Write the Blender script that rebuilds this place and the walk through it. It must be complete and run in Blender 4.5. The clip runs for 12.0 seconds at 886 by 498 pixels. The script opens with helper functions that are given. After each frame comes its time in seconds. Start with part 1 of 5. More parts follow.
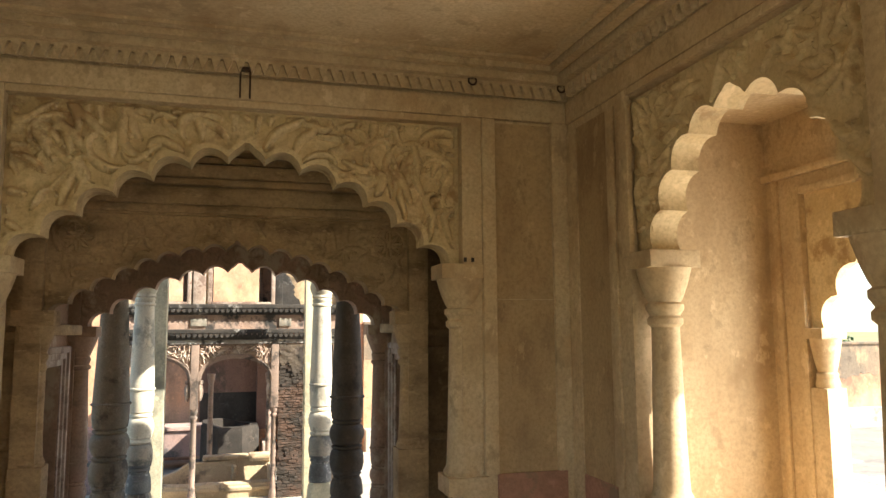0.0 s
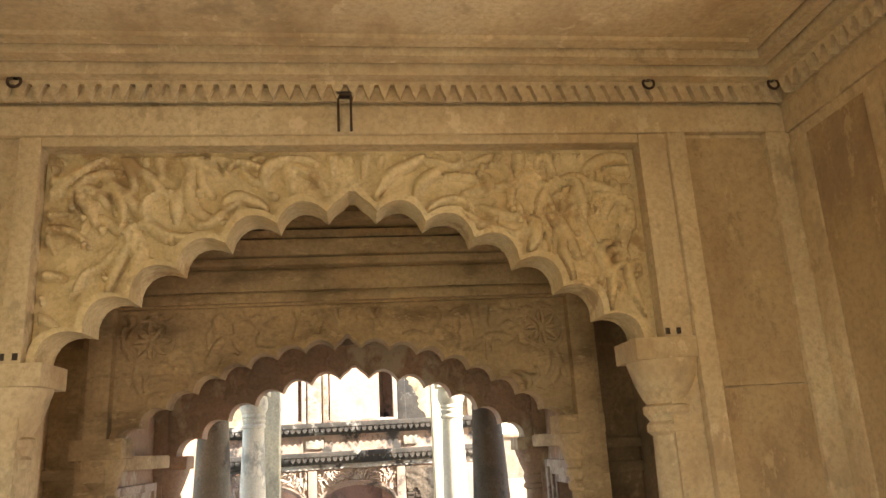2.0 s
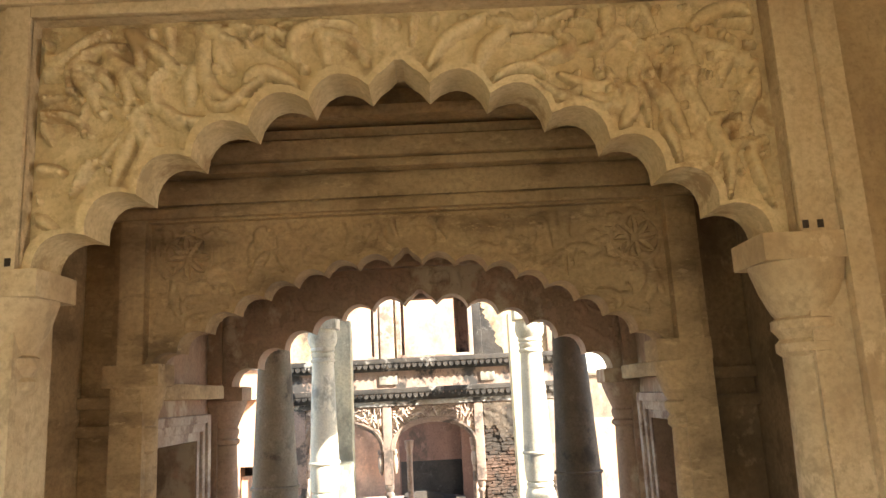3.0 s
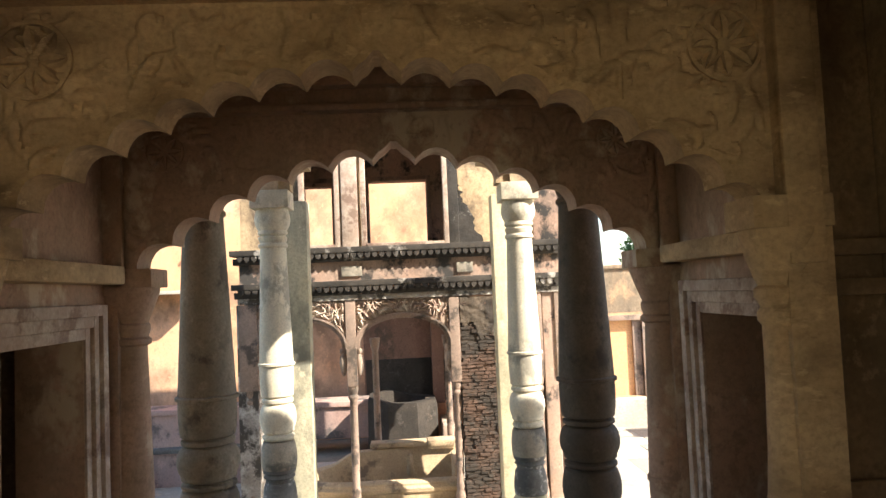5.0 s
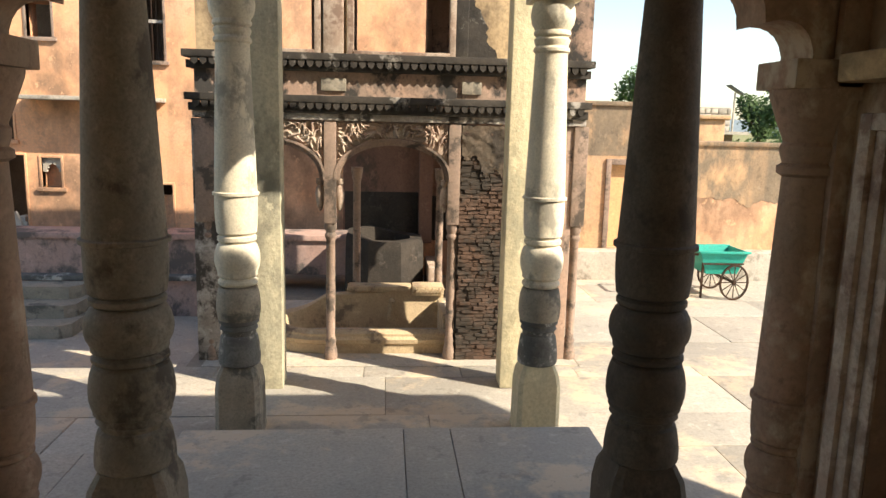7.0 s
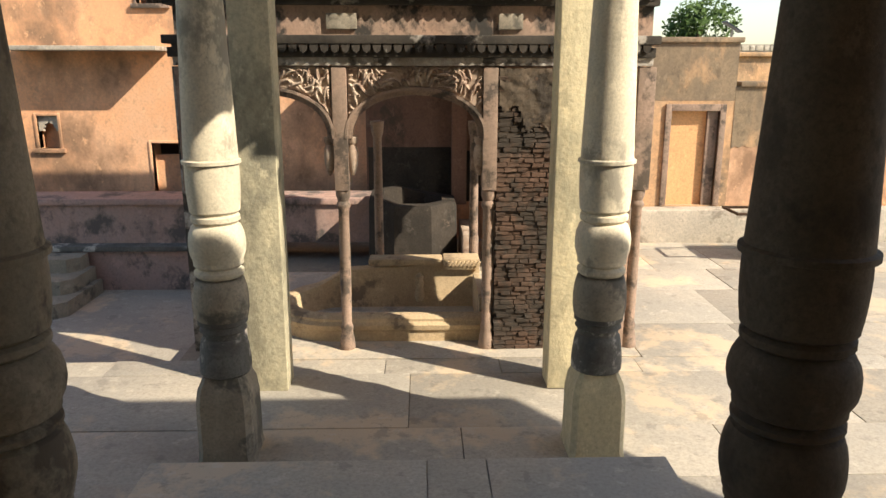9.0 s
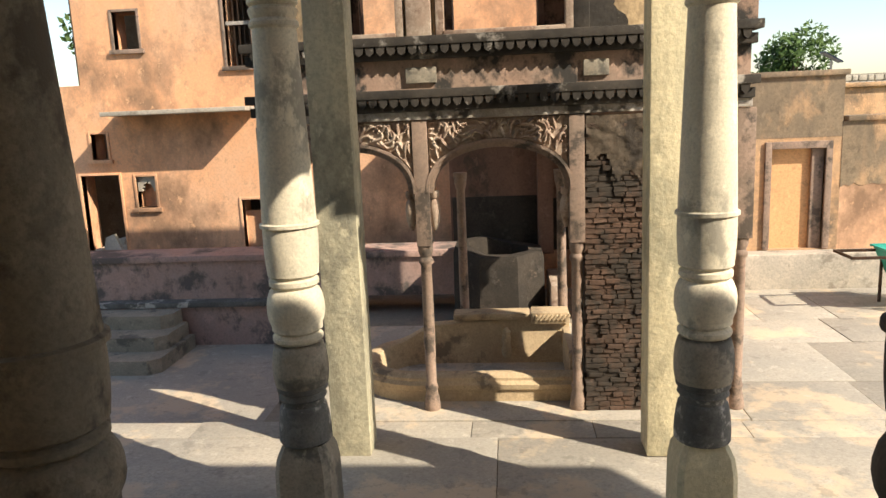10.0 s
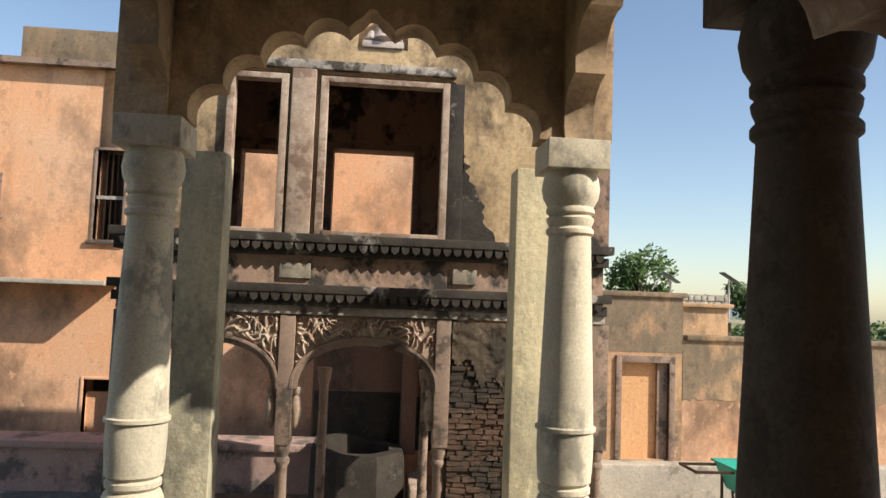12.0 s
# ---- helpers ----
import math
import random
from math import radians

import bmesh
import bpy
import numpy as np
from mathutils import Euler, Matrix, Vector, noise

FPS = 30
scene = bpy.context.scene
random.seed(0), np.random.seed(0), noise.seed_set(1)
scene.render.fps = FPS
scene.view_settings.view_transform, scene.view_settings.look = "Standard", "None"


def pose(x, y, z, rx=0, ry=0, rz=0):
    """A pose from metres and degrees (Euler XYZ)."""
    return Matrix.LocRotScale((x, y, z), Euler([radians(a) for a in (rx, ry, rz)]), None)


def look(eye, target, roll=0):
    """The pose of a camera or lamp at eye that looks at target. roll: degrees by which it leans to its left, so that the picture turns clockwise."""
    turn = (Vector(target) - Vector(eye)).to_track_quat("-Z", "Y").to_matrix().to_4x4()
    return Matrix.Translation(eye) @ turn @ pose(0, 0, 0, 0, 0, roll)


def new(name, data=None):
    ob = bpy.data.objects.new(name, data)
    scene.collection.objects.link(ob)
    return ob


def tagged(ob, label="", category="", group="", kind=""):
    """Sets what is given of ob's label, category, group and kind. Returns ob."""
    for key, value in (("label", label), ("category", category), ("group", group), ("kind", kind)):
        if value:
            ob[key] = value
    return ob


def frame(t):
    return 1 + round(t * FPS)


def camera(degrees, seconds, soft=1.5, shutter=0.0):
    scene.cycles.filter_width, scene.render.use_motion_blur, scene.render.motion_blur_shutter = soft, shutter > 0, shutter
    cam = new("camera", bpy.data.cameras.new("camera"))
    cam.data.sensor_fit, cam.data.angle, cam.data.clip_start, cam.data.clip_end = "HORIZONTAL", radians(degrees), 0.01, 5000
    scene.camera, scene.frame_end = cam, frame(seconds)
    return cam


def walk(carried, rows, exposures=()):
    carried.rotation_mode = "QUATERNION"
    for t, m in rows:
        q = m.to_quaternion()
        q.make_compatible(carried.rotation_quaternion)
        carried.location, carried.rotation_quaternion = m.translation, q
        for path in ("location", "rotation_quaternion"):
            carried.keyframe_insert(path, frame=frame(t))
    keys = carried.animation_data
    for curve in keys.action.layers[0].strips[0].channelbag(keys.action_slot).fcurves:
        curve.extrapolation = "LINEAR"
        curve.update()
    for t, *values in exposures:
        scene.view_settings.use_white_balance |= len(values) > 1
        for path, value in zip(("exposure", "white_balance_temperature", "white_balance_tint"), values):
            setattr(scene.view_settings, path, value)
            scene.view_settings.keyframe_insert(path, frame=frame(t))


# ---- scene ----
cam = camera(62.2, 12.0)
PATH = [
    (0, (-0.066, 0.015, 1.66), (0.476, 1.927, 1.881), -0.4),
    (0.5, (-0.014, 0.353, 1.656), (0.452, 2.281, 1.911), 0.5),
    (1, (0.0, 0.661, 1.664), (0.344, 2.611, 1.948), 1.2),
    (1.5, (-0.003, 0.963, 1.679), (0.382, 2.88, 2.102), -0.9),
    (2, (-0.02, 1.258, 1.67), (0.223, 3.173, 2.192), -3.3),
    (2.5, (0.039, 1.539, 1.664), (0.168, 3.477, 2.141), -4.3),
    (3, (0.067, 1.833, 1.613), (0.091, 3.795, 1.999), -2.9),
    (3.5, (0.02, 2.119, 1.531), (0.124, 4.1, 1.787), -3.3),
    (5.3, (-0.017, 3.137, 1.568), (0.084, 5.132, 1.666), -2.2),
    (5.5, (-0.026, 3.261, 1.542), (0.049, 5.258, 1.624), -2.4),
    (6, (-0.016, 3.596, 1.546), (-0.028, 5.594, 1.462), -1.4),
    (6.5, (-0.098, 3.864, 1.519), (-0.122, 5.83, 1.151), -0.1),
    (7, (-0.11, 4.145, 1.515), (0.053, 6.109, 1.174), 1.4),
    (9, (0.006, 5.179, 1.495), (0.062, 7.119, 1.015), 0.1),
    (9.5, (0.043, 5.313, 1.495), (-0.161, 7.276, 1.171), -2.1),
    (10, (0.025, 5.39, 1.534), (-0.156, 7.348, 1.174), -2.4),
    (10.5, (-0.023, 5.397, 1.527), (-0.152, 7.375, 1.258), -2.4),
    (11, (-0.029, 5.306, 1.537), (-0.022, 7.298, 1.353), -0.7),
    (11.5, (-0.028, 5.306, 1.56), (0.16, 7.295, 1.478), 1.4),
    (12, (0.006, 5.363, 1.606), (0.186, 7.35, 1.755), 2.1),
]
walk(cam, [(t, look(eye, target, roll)) for t, eye, target, roll in PATH],
     exposures=[(0.0, 1.75, 6450, 8), (1.5, 2.5, 6600, 10), (2.5, 2.9, 6500, 10), (3.5, 2.4, 6500, 10), (5.5, 1.5, 6700, 10), (6.5, 1.2, 7000, 10),
                (7.2, 1.0, 7100, 10), (9.0, 0.72, 7200, 10), (10.5, 0.7, 7000, 10), (12.0, 0.35, 6700, 10)])
SUN_DIR = Vector((1.1, -0.62, 1.0)).normalized()

# ---- light ----
world = bpy.data.worlds.new("sky")
scene.world = world
world.use_nodes = True
wn = world.node_tree.nodes
wl = world.node_tree.links
sky = wn.new("ShaderNodeTexSky")
sky.sky_type = "NISHITA"
sky.sun_disc = False
sky.sun_elevation = math.asin(SUN_DIR.z)
sky.sun_rotation = math.atan2(SUN_DIR.x, SUN_DIR.y)
sky.dust_density = 0.7
wn["Background"].inputs["Strength"].default_value = 0.135
wl.new(sky.outputs["Color"], wn["Background"].inputs["Color"])

sun_data = bpy.data.lights.new("sun", "SUN")
sun_data.energy = 5.0
sun_data.angle = radians(0.5)
sun_data.color = (1.0, 0.93, 0.82)
sun = new("sun", sun_data)
sun.matrix_world = look(SUN_DIR * 30, (0, 0, 0))


def sky_fill(name, at, target, w, h, power):
    """Daylight area lamp: in the east bay's window, and as added fill south and west."""
    d = bpy.data.lights.new(name, "AREA")
    d.shape, d.size, d.size_y, d.energy, d.color = "RECTANGLE", w, h, power, (1.0, 0.93, 0.82)
    new(name, d).matrix_world = look(at, target)


# south and west lamps are added fill that brightens the hall
for ax in (-1.15, 0.0, 1.15):
    sky_fill("south_fill", (ax, -2.25, 1.25), (ax, 0, 1.25), 0.9, 2.2, 2)
sky_fill("east_bay_daylight", (2.97, 2.6, 1.3), (1.0, 2.6, 1.3), 0.9, 1.2, 11)
sky_fill("west_fill", (-2.75, 2.54, 1.4), (0, 2.54, 1.4), 1.1, 1.6, 2)


# ---- materials ----
def rgba(c):
    return (c[0], c[1], c[2], 1.0)


def mat(name, base, second=None, stain=None, scale=3.0, rough=0.85, bump=0.3, fine=60.0, cover=0.45, streak=1.0,
        per_piece=0.0, metal=0.0, edge=0.12, drip=0.0, fleck=0.45):
    """Weathered surface: two tones, grain, stains with ragged edges, fine relief."""
    m = bpy.data.materials.new(name)
    m.use_nodes = True
    n, l = m.node_tree.nodes, m.node_tree.links
    b = n["Principled BSDF"]
    b.inputs["Roughness"].default_value = rough
    b.inputs["Metallic"].default_value = metal
    b.inputs["Specular IOR Level"].default_value = 0.25
    co = n.new("ShaderNodeTexCoord")
    geo = n.new("ShaderNodeNewGeometry")
    mp = n.new("ShaderNodeMapping")
    mp.inputs["Scale"].default_value = (1, 1, streak)
    l.new(geo.outputs["Position"], mp.inputs["Vector"])

    def noise_tex(sc, detail, rgh=0.6, vec=None):
        t = n.new("ShaderNodeTexNoise")
        t.inputs["Scale"].default_value = sc
        t.inputs["Detail"].default_value = detail
        t.inputs["Roughness"].default_value = rgh
        l.new((vec or geo.outputs["Position"]), t.inputs["Vector"])
        return t.outputs["Fac"]

    def ramp(fac, lo, hi):
        r = n.new("ShaderNodeMapRange")
        r.inputs["From Min"].default_value = lo
        r.inputs["From Max"].default_value = hi
        l.new(fac, r.inputs["Value"])
        return r.outputs["Result"]

    def mix(fac, a, c):
        x = n.new("ShaderNodeMix")
        x.data_type = "RGBA"
        l.new(fac, x.inputs["Factor"])
        for v, s in ((a, x.inputs["A"]), (c, x.inputs["B"])):
            if isinstance(v, tuple):
                s.default_value = v
            else:
                l.new(v, s)
        return x.outputs["Result"]

    second = second or tuple(v * 0.72 for v in base)
    big = noise_tex(scale, 8, 0.65, mp.outputs["Vector"])
    grain = noise_tex(fine, 4, 0.7)
    col = mix(ramp(big, 0.40, 0.60), rgba(base), rgba(second))
    col = mix(ramp(grain, 0.42, 0.85), col, rgba(tuple(v * 0.7 for v in second)))
    if stain:
        st = noise_tex(scale * 0.8 + 0.37, 10, 0.68, mp.outputs["Vector"])
        lo = 0.5 + (0.5 - cover) * 0.5
        col = mix(ramp(st, lo, lo + edge * 0.6), col, rgba(stain))
    if drip:
        dm = n.new("ShaderNodeMapping")
        dm.inputs["Scale"].default_value = (2.2, 2.2, 0.4)
        l.new(geo.outputs["Position"], dm.inputs["Vector"])
        dr = noise_tex(1.0, 7, 0.6, dm.outputs["Vector"])
        mk = n.new("ShaderNodeMath")
        mk.operation = "MULTIPLY"
        mk.inputs[1].default_value = drip
        l.new(ramp(dr, 0.52, 0.72), mk.inputs[0])
        col = mix(mk.outputs[0], col, rgba(stain or second))
    dark = tuple(v * 0.55 for v in second)
    pale = tuple(min(v * 1.22 + 0.02, 0.9) for v in base)
    for sc, lo, tone, amount in ((5.5, 0.575, dark, fleck), (9.0, 0.585, pale, fleck), (31.0, 0.60, dark, fleck * 0.8)):
        if fleck and fine > 5:
            fk = n.new("ShaderNodeMath")
            fk.operation = "MULTIPLY"
            fk.inputs[1].default_value = amount
            l.new(ramp(noise_tex(sc, 9, 0.7, mp.outputs["Vector"]), lo, lo + 0.05), fk.inputs[0])
            col = mix(fk.outputs[0], col, rgba(tone))
    if per_piece:
        info = n.new("ShaderNodeObjectInfo")
        hsv = n.new("ShaderNodeHueSaturation")
        l.new(col, hsv.inputs["Color"])
        r = n.new("ShaderNodeMapRange")
        r.inputs["To Min"].default_value = 1 - per_piece
        r.inputs["To Max"].default_value = 1 + per_piece
        l.new(info.outputs["Random"], r.inputs["Value"])
        l.new(r.outputs["Result"], hsv.inputs["Value"])
        col = hsv.outputs["Color"]
    l.new(col, b.inputs["Base Color"])
    bp = n.new("ShaderNodeBump")
    bp.inputs["Strength"].default_value = bump
    bp.inputs["Distance"].default_value = 0.01
    hm = n.new("ShaderNodeMath")
    hm.operation = "ADD"
    l.new(noise_tex(fine * 0.35, 6, 0.65), hm.inputs[0])
    l.new(big, hm.inputs[1])
    l.new(hm.outputs[0], bp.inputs["Height"])
    l.new(bp.outputs["Normal"], b.inputs["Normal"])
    return m


M_ROOM = mat("aged_cream_plaster", (0.58, 0.45, 0.28), (0.49, 0.36, 0.21), (0.33, 0.22, 0.12), 1.7, 0.8, 0.25, 45, 0.40, 0.7, drip=0.3, edge=0.25)
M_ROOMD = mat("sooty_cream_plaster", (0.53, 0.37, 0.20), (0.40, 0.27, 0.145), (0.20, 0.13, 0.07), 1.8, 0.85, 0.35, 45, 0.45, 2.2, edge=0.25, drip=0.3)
# brown stained plaster, with the shade of the vestibule's right side in its colour
M_SHADED = mat("shade_darkened_plaster", (0.30, 0.20, 0.11), (0.21, 0.14, 0.08), (0.11, 0.075, 0.045), 2.0, 0.85, 0.35, 45, 0.48, 0.8, edge=0.25, drip=0.4)
M_CARVE = mat("carved_stucco", (0.64, 0.50, 0.29), (0.55, 0.41, 0.22), (0.36, 0.24, 0.12), 4.0, 0.8, 0.2, 50, 0.40)
M_DADO = mat("faded_red_dado", (0.42, 0.22, 0.15), (0.33, 0.18, 0.12), (0.25, 0.17, 0.11), 4, 0.8, 0.2, 40, 0.4)
M_RED = mat("faded_red_plaster", (0.42, 0.26, 0.18), (0.33, 0.22, 0.15), (0.50, 0.39, 0.28), 3.5, 0.85, 0.25, 45, 0.42, 0.7, drip=0.3)
M_STONE = mat("limewashed_stone", (0.70, 0.62, 0.47), (0.58, 0.52, 0.40), (0.33, 0.30, 0.24), 3.0, 0.8, 0.3, 70, 0.40, 0.7, drip=0.3)
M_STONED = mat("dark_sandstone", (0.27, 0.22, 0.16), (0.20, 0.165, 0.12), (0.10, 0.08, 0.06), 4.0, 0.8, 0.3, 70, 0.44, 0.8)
# darker copy of the sandstone: the right column's shade put into its colour
M_STONEB = mat("shaded_sandstone", (0.115, 0.09, 0.065), (0.08, 0.062, 0.045), (0.05, 0.04, 0.03), 4.0, 0.8, 0.3, 70, 0.42, 0.8)
M_STONEM = mat("dirty_grey_stone", (0.36, 0.31, 0.24), (0.27, 0.24, 0.19), (0.13, 0.12, 0.10), 3.5, 0.8, 0.3, 70, 0.46)
M_GREY = mat("blackened_stone", (0.17, 0.165, 0.15), (0.11, 0.105, 0.095), (0.48, 0.45, 0.40), 5.0, 0.75, 0.3, 70, 0.40)
M_YELLOW = mat("pale_yellow_render", (0.72, 0.62, 0.40), (0.64, 0.56, 0.37), (0.30, 0.28, 0.20), 2.2, 0.9, 0.8, 40, 0.44, 0.5, edge=0.3, drip=0.5)
M_ORANGE = mat("orange_limewash", (0.80, 0.41, 0.22), (0.76, 0.46, 0.29), (0.27, 0.165, 0.105), 0.95, 0.9, 0.3, 35, 0.57, 0.75, edge=0.3, drip=0.55, fleck=0.5)
M_OCHRE = mat("stained_ochre_wall", (0.66, 0.38, 0.20), (0.50, 0.33, 0.20), (0.15, 0.12, 0.09), 1.2, 0.9, 0.3, 35, 0.52, 0.8, edge=0.25, drip=0.5)
M_PINK = mat("pink_plaster", (0.45, 0.29, 0.24), (0.38, 0.28, 0.25), (0.13, 0.11, 0.10), 1.8, 0.9, 0.3, 40, 0.50, 0.8, drip=0.4)
M_TOWER = mat("weathered_pink_plaster", (0.46, 0.30, 0.22), (0.36, 0.26, 0.20), (0.055, 0.05, 0.045), 3.0, 0.9, 0.35, 50, 0.52, 0.8, drip=0.6)
M_YELLOWD = mat("grey_stained_yellow_render", (0.60, 0.53, 0.36), (0.46, 0.42, 0.30), (0.20, 0.19, 0.145), 2.4, 0.9, 0.8, 40, 0.55, 0.6, edge=0.25, drip=0.6)
M_PORCH = mat("stained_brown_limewash", (0.55, 0.40, 0.25), (0.42, 0.30, 0.19), (0.16, 0.115, 0.08), 2.2, 0.85, 0.35, 45, 0.50, 0.7, edge=0.2, drip=0.4)
M_BLOTCH = mat("blotched_pale_plaster", (0.60, 0.44, 0.26), (0.43, 0.31, 0.18), (0.13, 0.095, 0.065), 2.0, 0.9, 0.4, 40, 0.50, 0.7, edge=0.2, drip=0.5)
M_SOOT = mat("black_crusted_stone", (0.035, 0.032, 0.028), (0.07, 0.06, 0.05), (0.34, 0.31, 0.27), 4.0, 0.95, 0.6, 40, 0.36)
M_WHITE = mat("peeling_whitewash", (0.50, 0.46, 0.41), (0.30, 0.26, 0.22), (0.07, 0.06, 0.05), 4.0, 0.9, 0.4, 60, 0.54, drip=0.4)
M_FLAG = mat("worn_flagstone", (0.44, 0.39, 0.32), (0.36, 0.33, 0.28), (0.54, 0.43, 0.31), 1.4, 0.75, 0.25, 50, 0.44, per_piece=0.10)
M_GROUND = mat("dusty_earth", (0.33, 0.28, 0.22), (0.28, 0.24, 0.19), (0.20, 0.18, 0.15), 1.2, 0.95, 0.4, 40, 0.4)
M_BRICK = mat("old_burnt_brick", (0.125, 0.075, 0.052), (0.09, 0.062, 0.046), (0.055, 0.045, 0.036), 2.2, 0.95, 0.6, 60, 0.55, per_piece=0.13)
M_MORTAR = mat("dark_mortar", (0.115, 0.085, 0.062), (0.08, 0.062, 0.047), None, 6, 0.95, 0.6, 50)
M_BASIN = mat("ochre_stone_basin", (0.56, 0.43, 0.27), (0.47, 0.35, 0.22), (0.22, 0.17, 0.12), 3.0, 0.85, 0.3, 60, 0.42)
M_WOOD = mat("dark_old_wood", (0.06, 0.04, 0.03), (0.04, 0.03, 0.02), None, 6, 0.7, 0.3, 60)
M_PLANK = mat("orange_door_infill", (0.80, 0.45, 0.22), (0.72, 0.40, 0.20), (0.50, 0.28, 0.15), 1.5, 0.9, 0.2, 40, 0.34)
M_FRAME = mat("worn_pinkish_stone", (0.36, 0.25, 0.19), (0.27, 0.20, 0.155), (0.10, 0.08, 0.065), 4.5, 0.8, 0.3, 50, 0.46, drip=0.4)
M_RECESS = mat("brown_panel_plaster", (0.46, 0.33, 0.18), (0.38, 0.26, 0.14), (0.22, 0.14, 0.08), 1.8, 0.8, 0.25, 45, 0.44, 0.6, drip=0.4, edge=0.3)
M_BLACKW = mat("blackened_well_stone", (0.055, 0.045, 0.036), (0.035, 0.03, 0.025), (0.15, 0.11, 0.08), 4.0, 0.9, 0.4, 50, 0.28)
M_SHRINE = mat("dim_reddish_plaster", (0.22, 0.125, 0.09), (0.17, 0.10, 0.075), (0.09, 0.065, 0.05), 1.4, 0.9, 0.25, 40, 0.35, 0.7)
M_DUSTC = mat("grey_brown_crumbling_plaster", (0.14, 0.105, 0.075), (0.095, 0.075, 0.055), (0.055, 0.045, 0.036), 5.0, 0.95, 0.8, 50, 0.45)
M_JAMB = mat("worn_pale_stone", (0.52, 0.42, 0.33), (0.40, 0.29, 0.22), (0.24, 0.16, 0.12), 5.0, 0.8, 0.3, 50, 0.46, drip=0.4)
M_ALGAE = mat("algae_blackened_render", (0.28, 0.21, 0.14), (0.20, 0.155, 0.11), (0.62, 0.38, 0.21), 2.2, 0.9, 0.35, 35, 0.42, 0.6, edge=0.3, drip=0.4)
M_IRON = mat("rusty_iron", (0.05, 0.04, 0.035), (0.09, 0.05, 0.03), None, 20, 0.6, 0.3, 80, metal=0.6)
M_GREEN = mat("turquoise_paint", (0.03, 0.42, 0.33), (0.03, 0.36, 0.28), (0.10, 0.25, 0.18), 8, 0.5, 0.1, 60, 0.30, fleck=0.1)
M_LEAF = mat("leaf_green", (0.07, 0.12, 0.03), (0.045, 0.085, 0.02), None, 2, 0.7, 0.0, 30, per_piece=0.2)
M_BARK = mat("bark", (0.14, 0.10, 0.07), None, None, 8, 0.9, 0.6, 40)
M_GRASS = mat("dry_grass", (0.22, 0.22, 0.09), (0.28, 0.25, 0.13), (0.14, 0.16, 0.06), 0.15, 0.95, 0.3, 10, 0.45)
M_RUBBLE = mat("pale_rubble_stone", (0.50, 0.44, 0.36), (0.40, 0.36, 0.30), (0.25, 0.22, 0.18), 4, 0.9, 0.4, 40, 0.4, per_piece=0.25)
# blue-grey haze of the distance is put into the hills' colour
M_HILL = mat("haze_tinted_hill", (0.30, 0.36, 0.42), (0.26, 0.32, 0.38), None, 0.01, 1.0, 0.0, 1)
# shade of rooms behind openings and below the shed roof, put into the colour
M_DARK = mat("dark_unlit_plaster", (0.20, 0.15, 0.11), (0.15, 0.11, 0.08), None, 3, 0.9, 0.2, 40)
M_MARBLE = mat("pale_carved_marble", (0.60, 0.52, 0.48), (0.50, 0.42, 0.38), (0.3, 0.22, 0.2), 10, 0.7, 0.2, 60, 0.35)
M_PANEL = mat("solar_panel", (0.03, 0.04, 0.07), None, None, 4, 0.3, 0.0, 20)


# ---- builders ----
def box(bm, x0, x1, y0, y1, z0, z1, bevel=0.0):
    vs = [bm.verts.new(p) for p in ((x0, y0, z0), (x1, y0, z0), (x1, y1, z0), (x0, y1, z0),
                                    (x0, y0, z1), (x1, y0, z1), (x1, y1, z1), (x0, y1, z1))]
    fs = [bm.faces.new([vs[i] for i in q]) for q in ((3, 2, 1, 0), (4, 5, 6, 7), (0, 1, 5, 4), (1, 2, 6, 5), (2, 3, 7, 6), (3, 0, 4, 7))]
    if bevel:
        es = list({e for f in fs for e in f.edges})
        bmesh.ops.bevel(bm, geom=es, offset=bevel, segments=2, affect="EDGES", profile=0.6)
    return bm


def boxes(*rows, bevel=0.0):
    bm = bmesh.new()
    for r in rows:
        box(bm, *r, bevel=bevel)
    return bm


def prism(bm, outline, axis, a, b):
    """A plate with the outline (u, z) between a and b along the axis ('x' or 'y')."""
    def at(u, z, w):
        return (u, w, z) if axis == "y" else (w, u, z)
    n = len(outline)
    v0 = [bm.verts.new(at(u, z, a)) for u, z in outline]
    v1 = [bm.verts.new(at(u, z, b)) for u, z in outline]
    bm.faces.new(v0)
    bm.faces.new(v1[::-1])
    for i in range(n):
        bm.faces.new((v0[i], v1[i], v1[(i + 1) % n], v0[(i + 1) % n]))
    return bm


def lathe(bm, profile, cx=0, cy=0, segs=28, a0=0.0, a1=360.0):
    closed = a1 - a0 >= 359.9
    n = segs if closed else segs + 1
    rings = []
    for r, z in profile:
        rings.append([bm.verts.new((cx + r * math.cos(radians(a0 + (a1 - a0) * i / segs)), cy + r * math.sin(radians(a0 + (a1 - a0) * i / segs)), z)) for i in range(n)])
    for p, q in zip(rings, rings[1:]):
        for i in range(n if closed else n - 1):
            j = (i + 1) % n
            bm.faces.new((p[i], p[j], q[j], q[i]))
    bm.faces.new(rings[0][::-1])
    bm.faces.new(rings[-1])
    return bm


def obj(name, bm, material, parent=None, label="", kind="", category="", smooth=True):
    bmesh.ops.recalc_face_normals(bm, faces=bm.faces)
    me = bpy.data.meshes.new(name)
    bm.to_mesh(me)
    bm.free()
    me.materials.append(material)
    if smooth:
        me.polygons.foreach_set("use_smooth", [True] * len(me.polygons))
        me.set_sharp_from_angle(angle=radians(38))
    ob = new(name, me)
    ob.parent = parent
    return tagged(ob, label, category, "", kind)


def part(name, bm, material, parent, label=""):
    return obj(name, bm, material, parent, label)


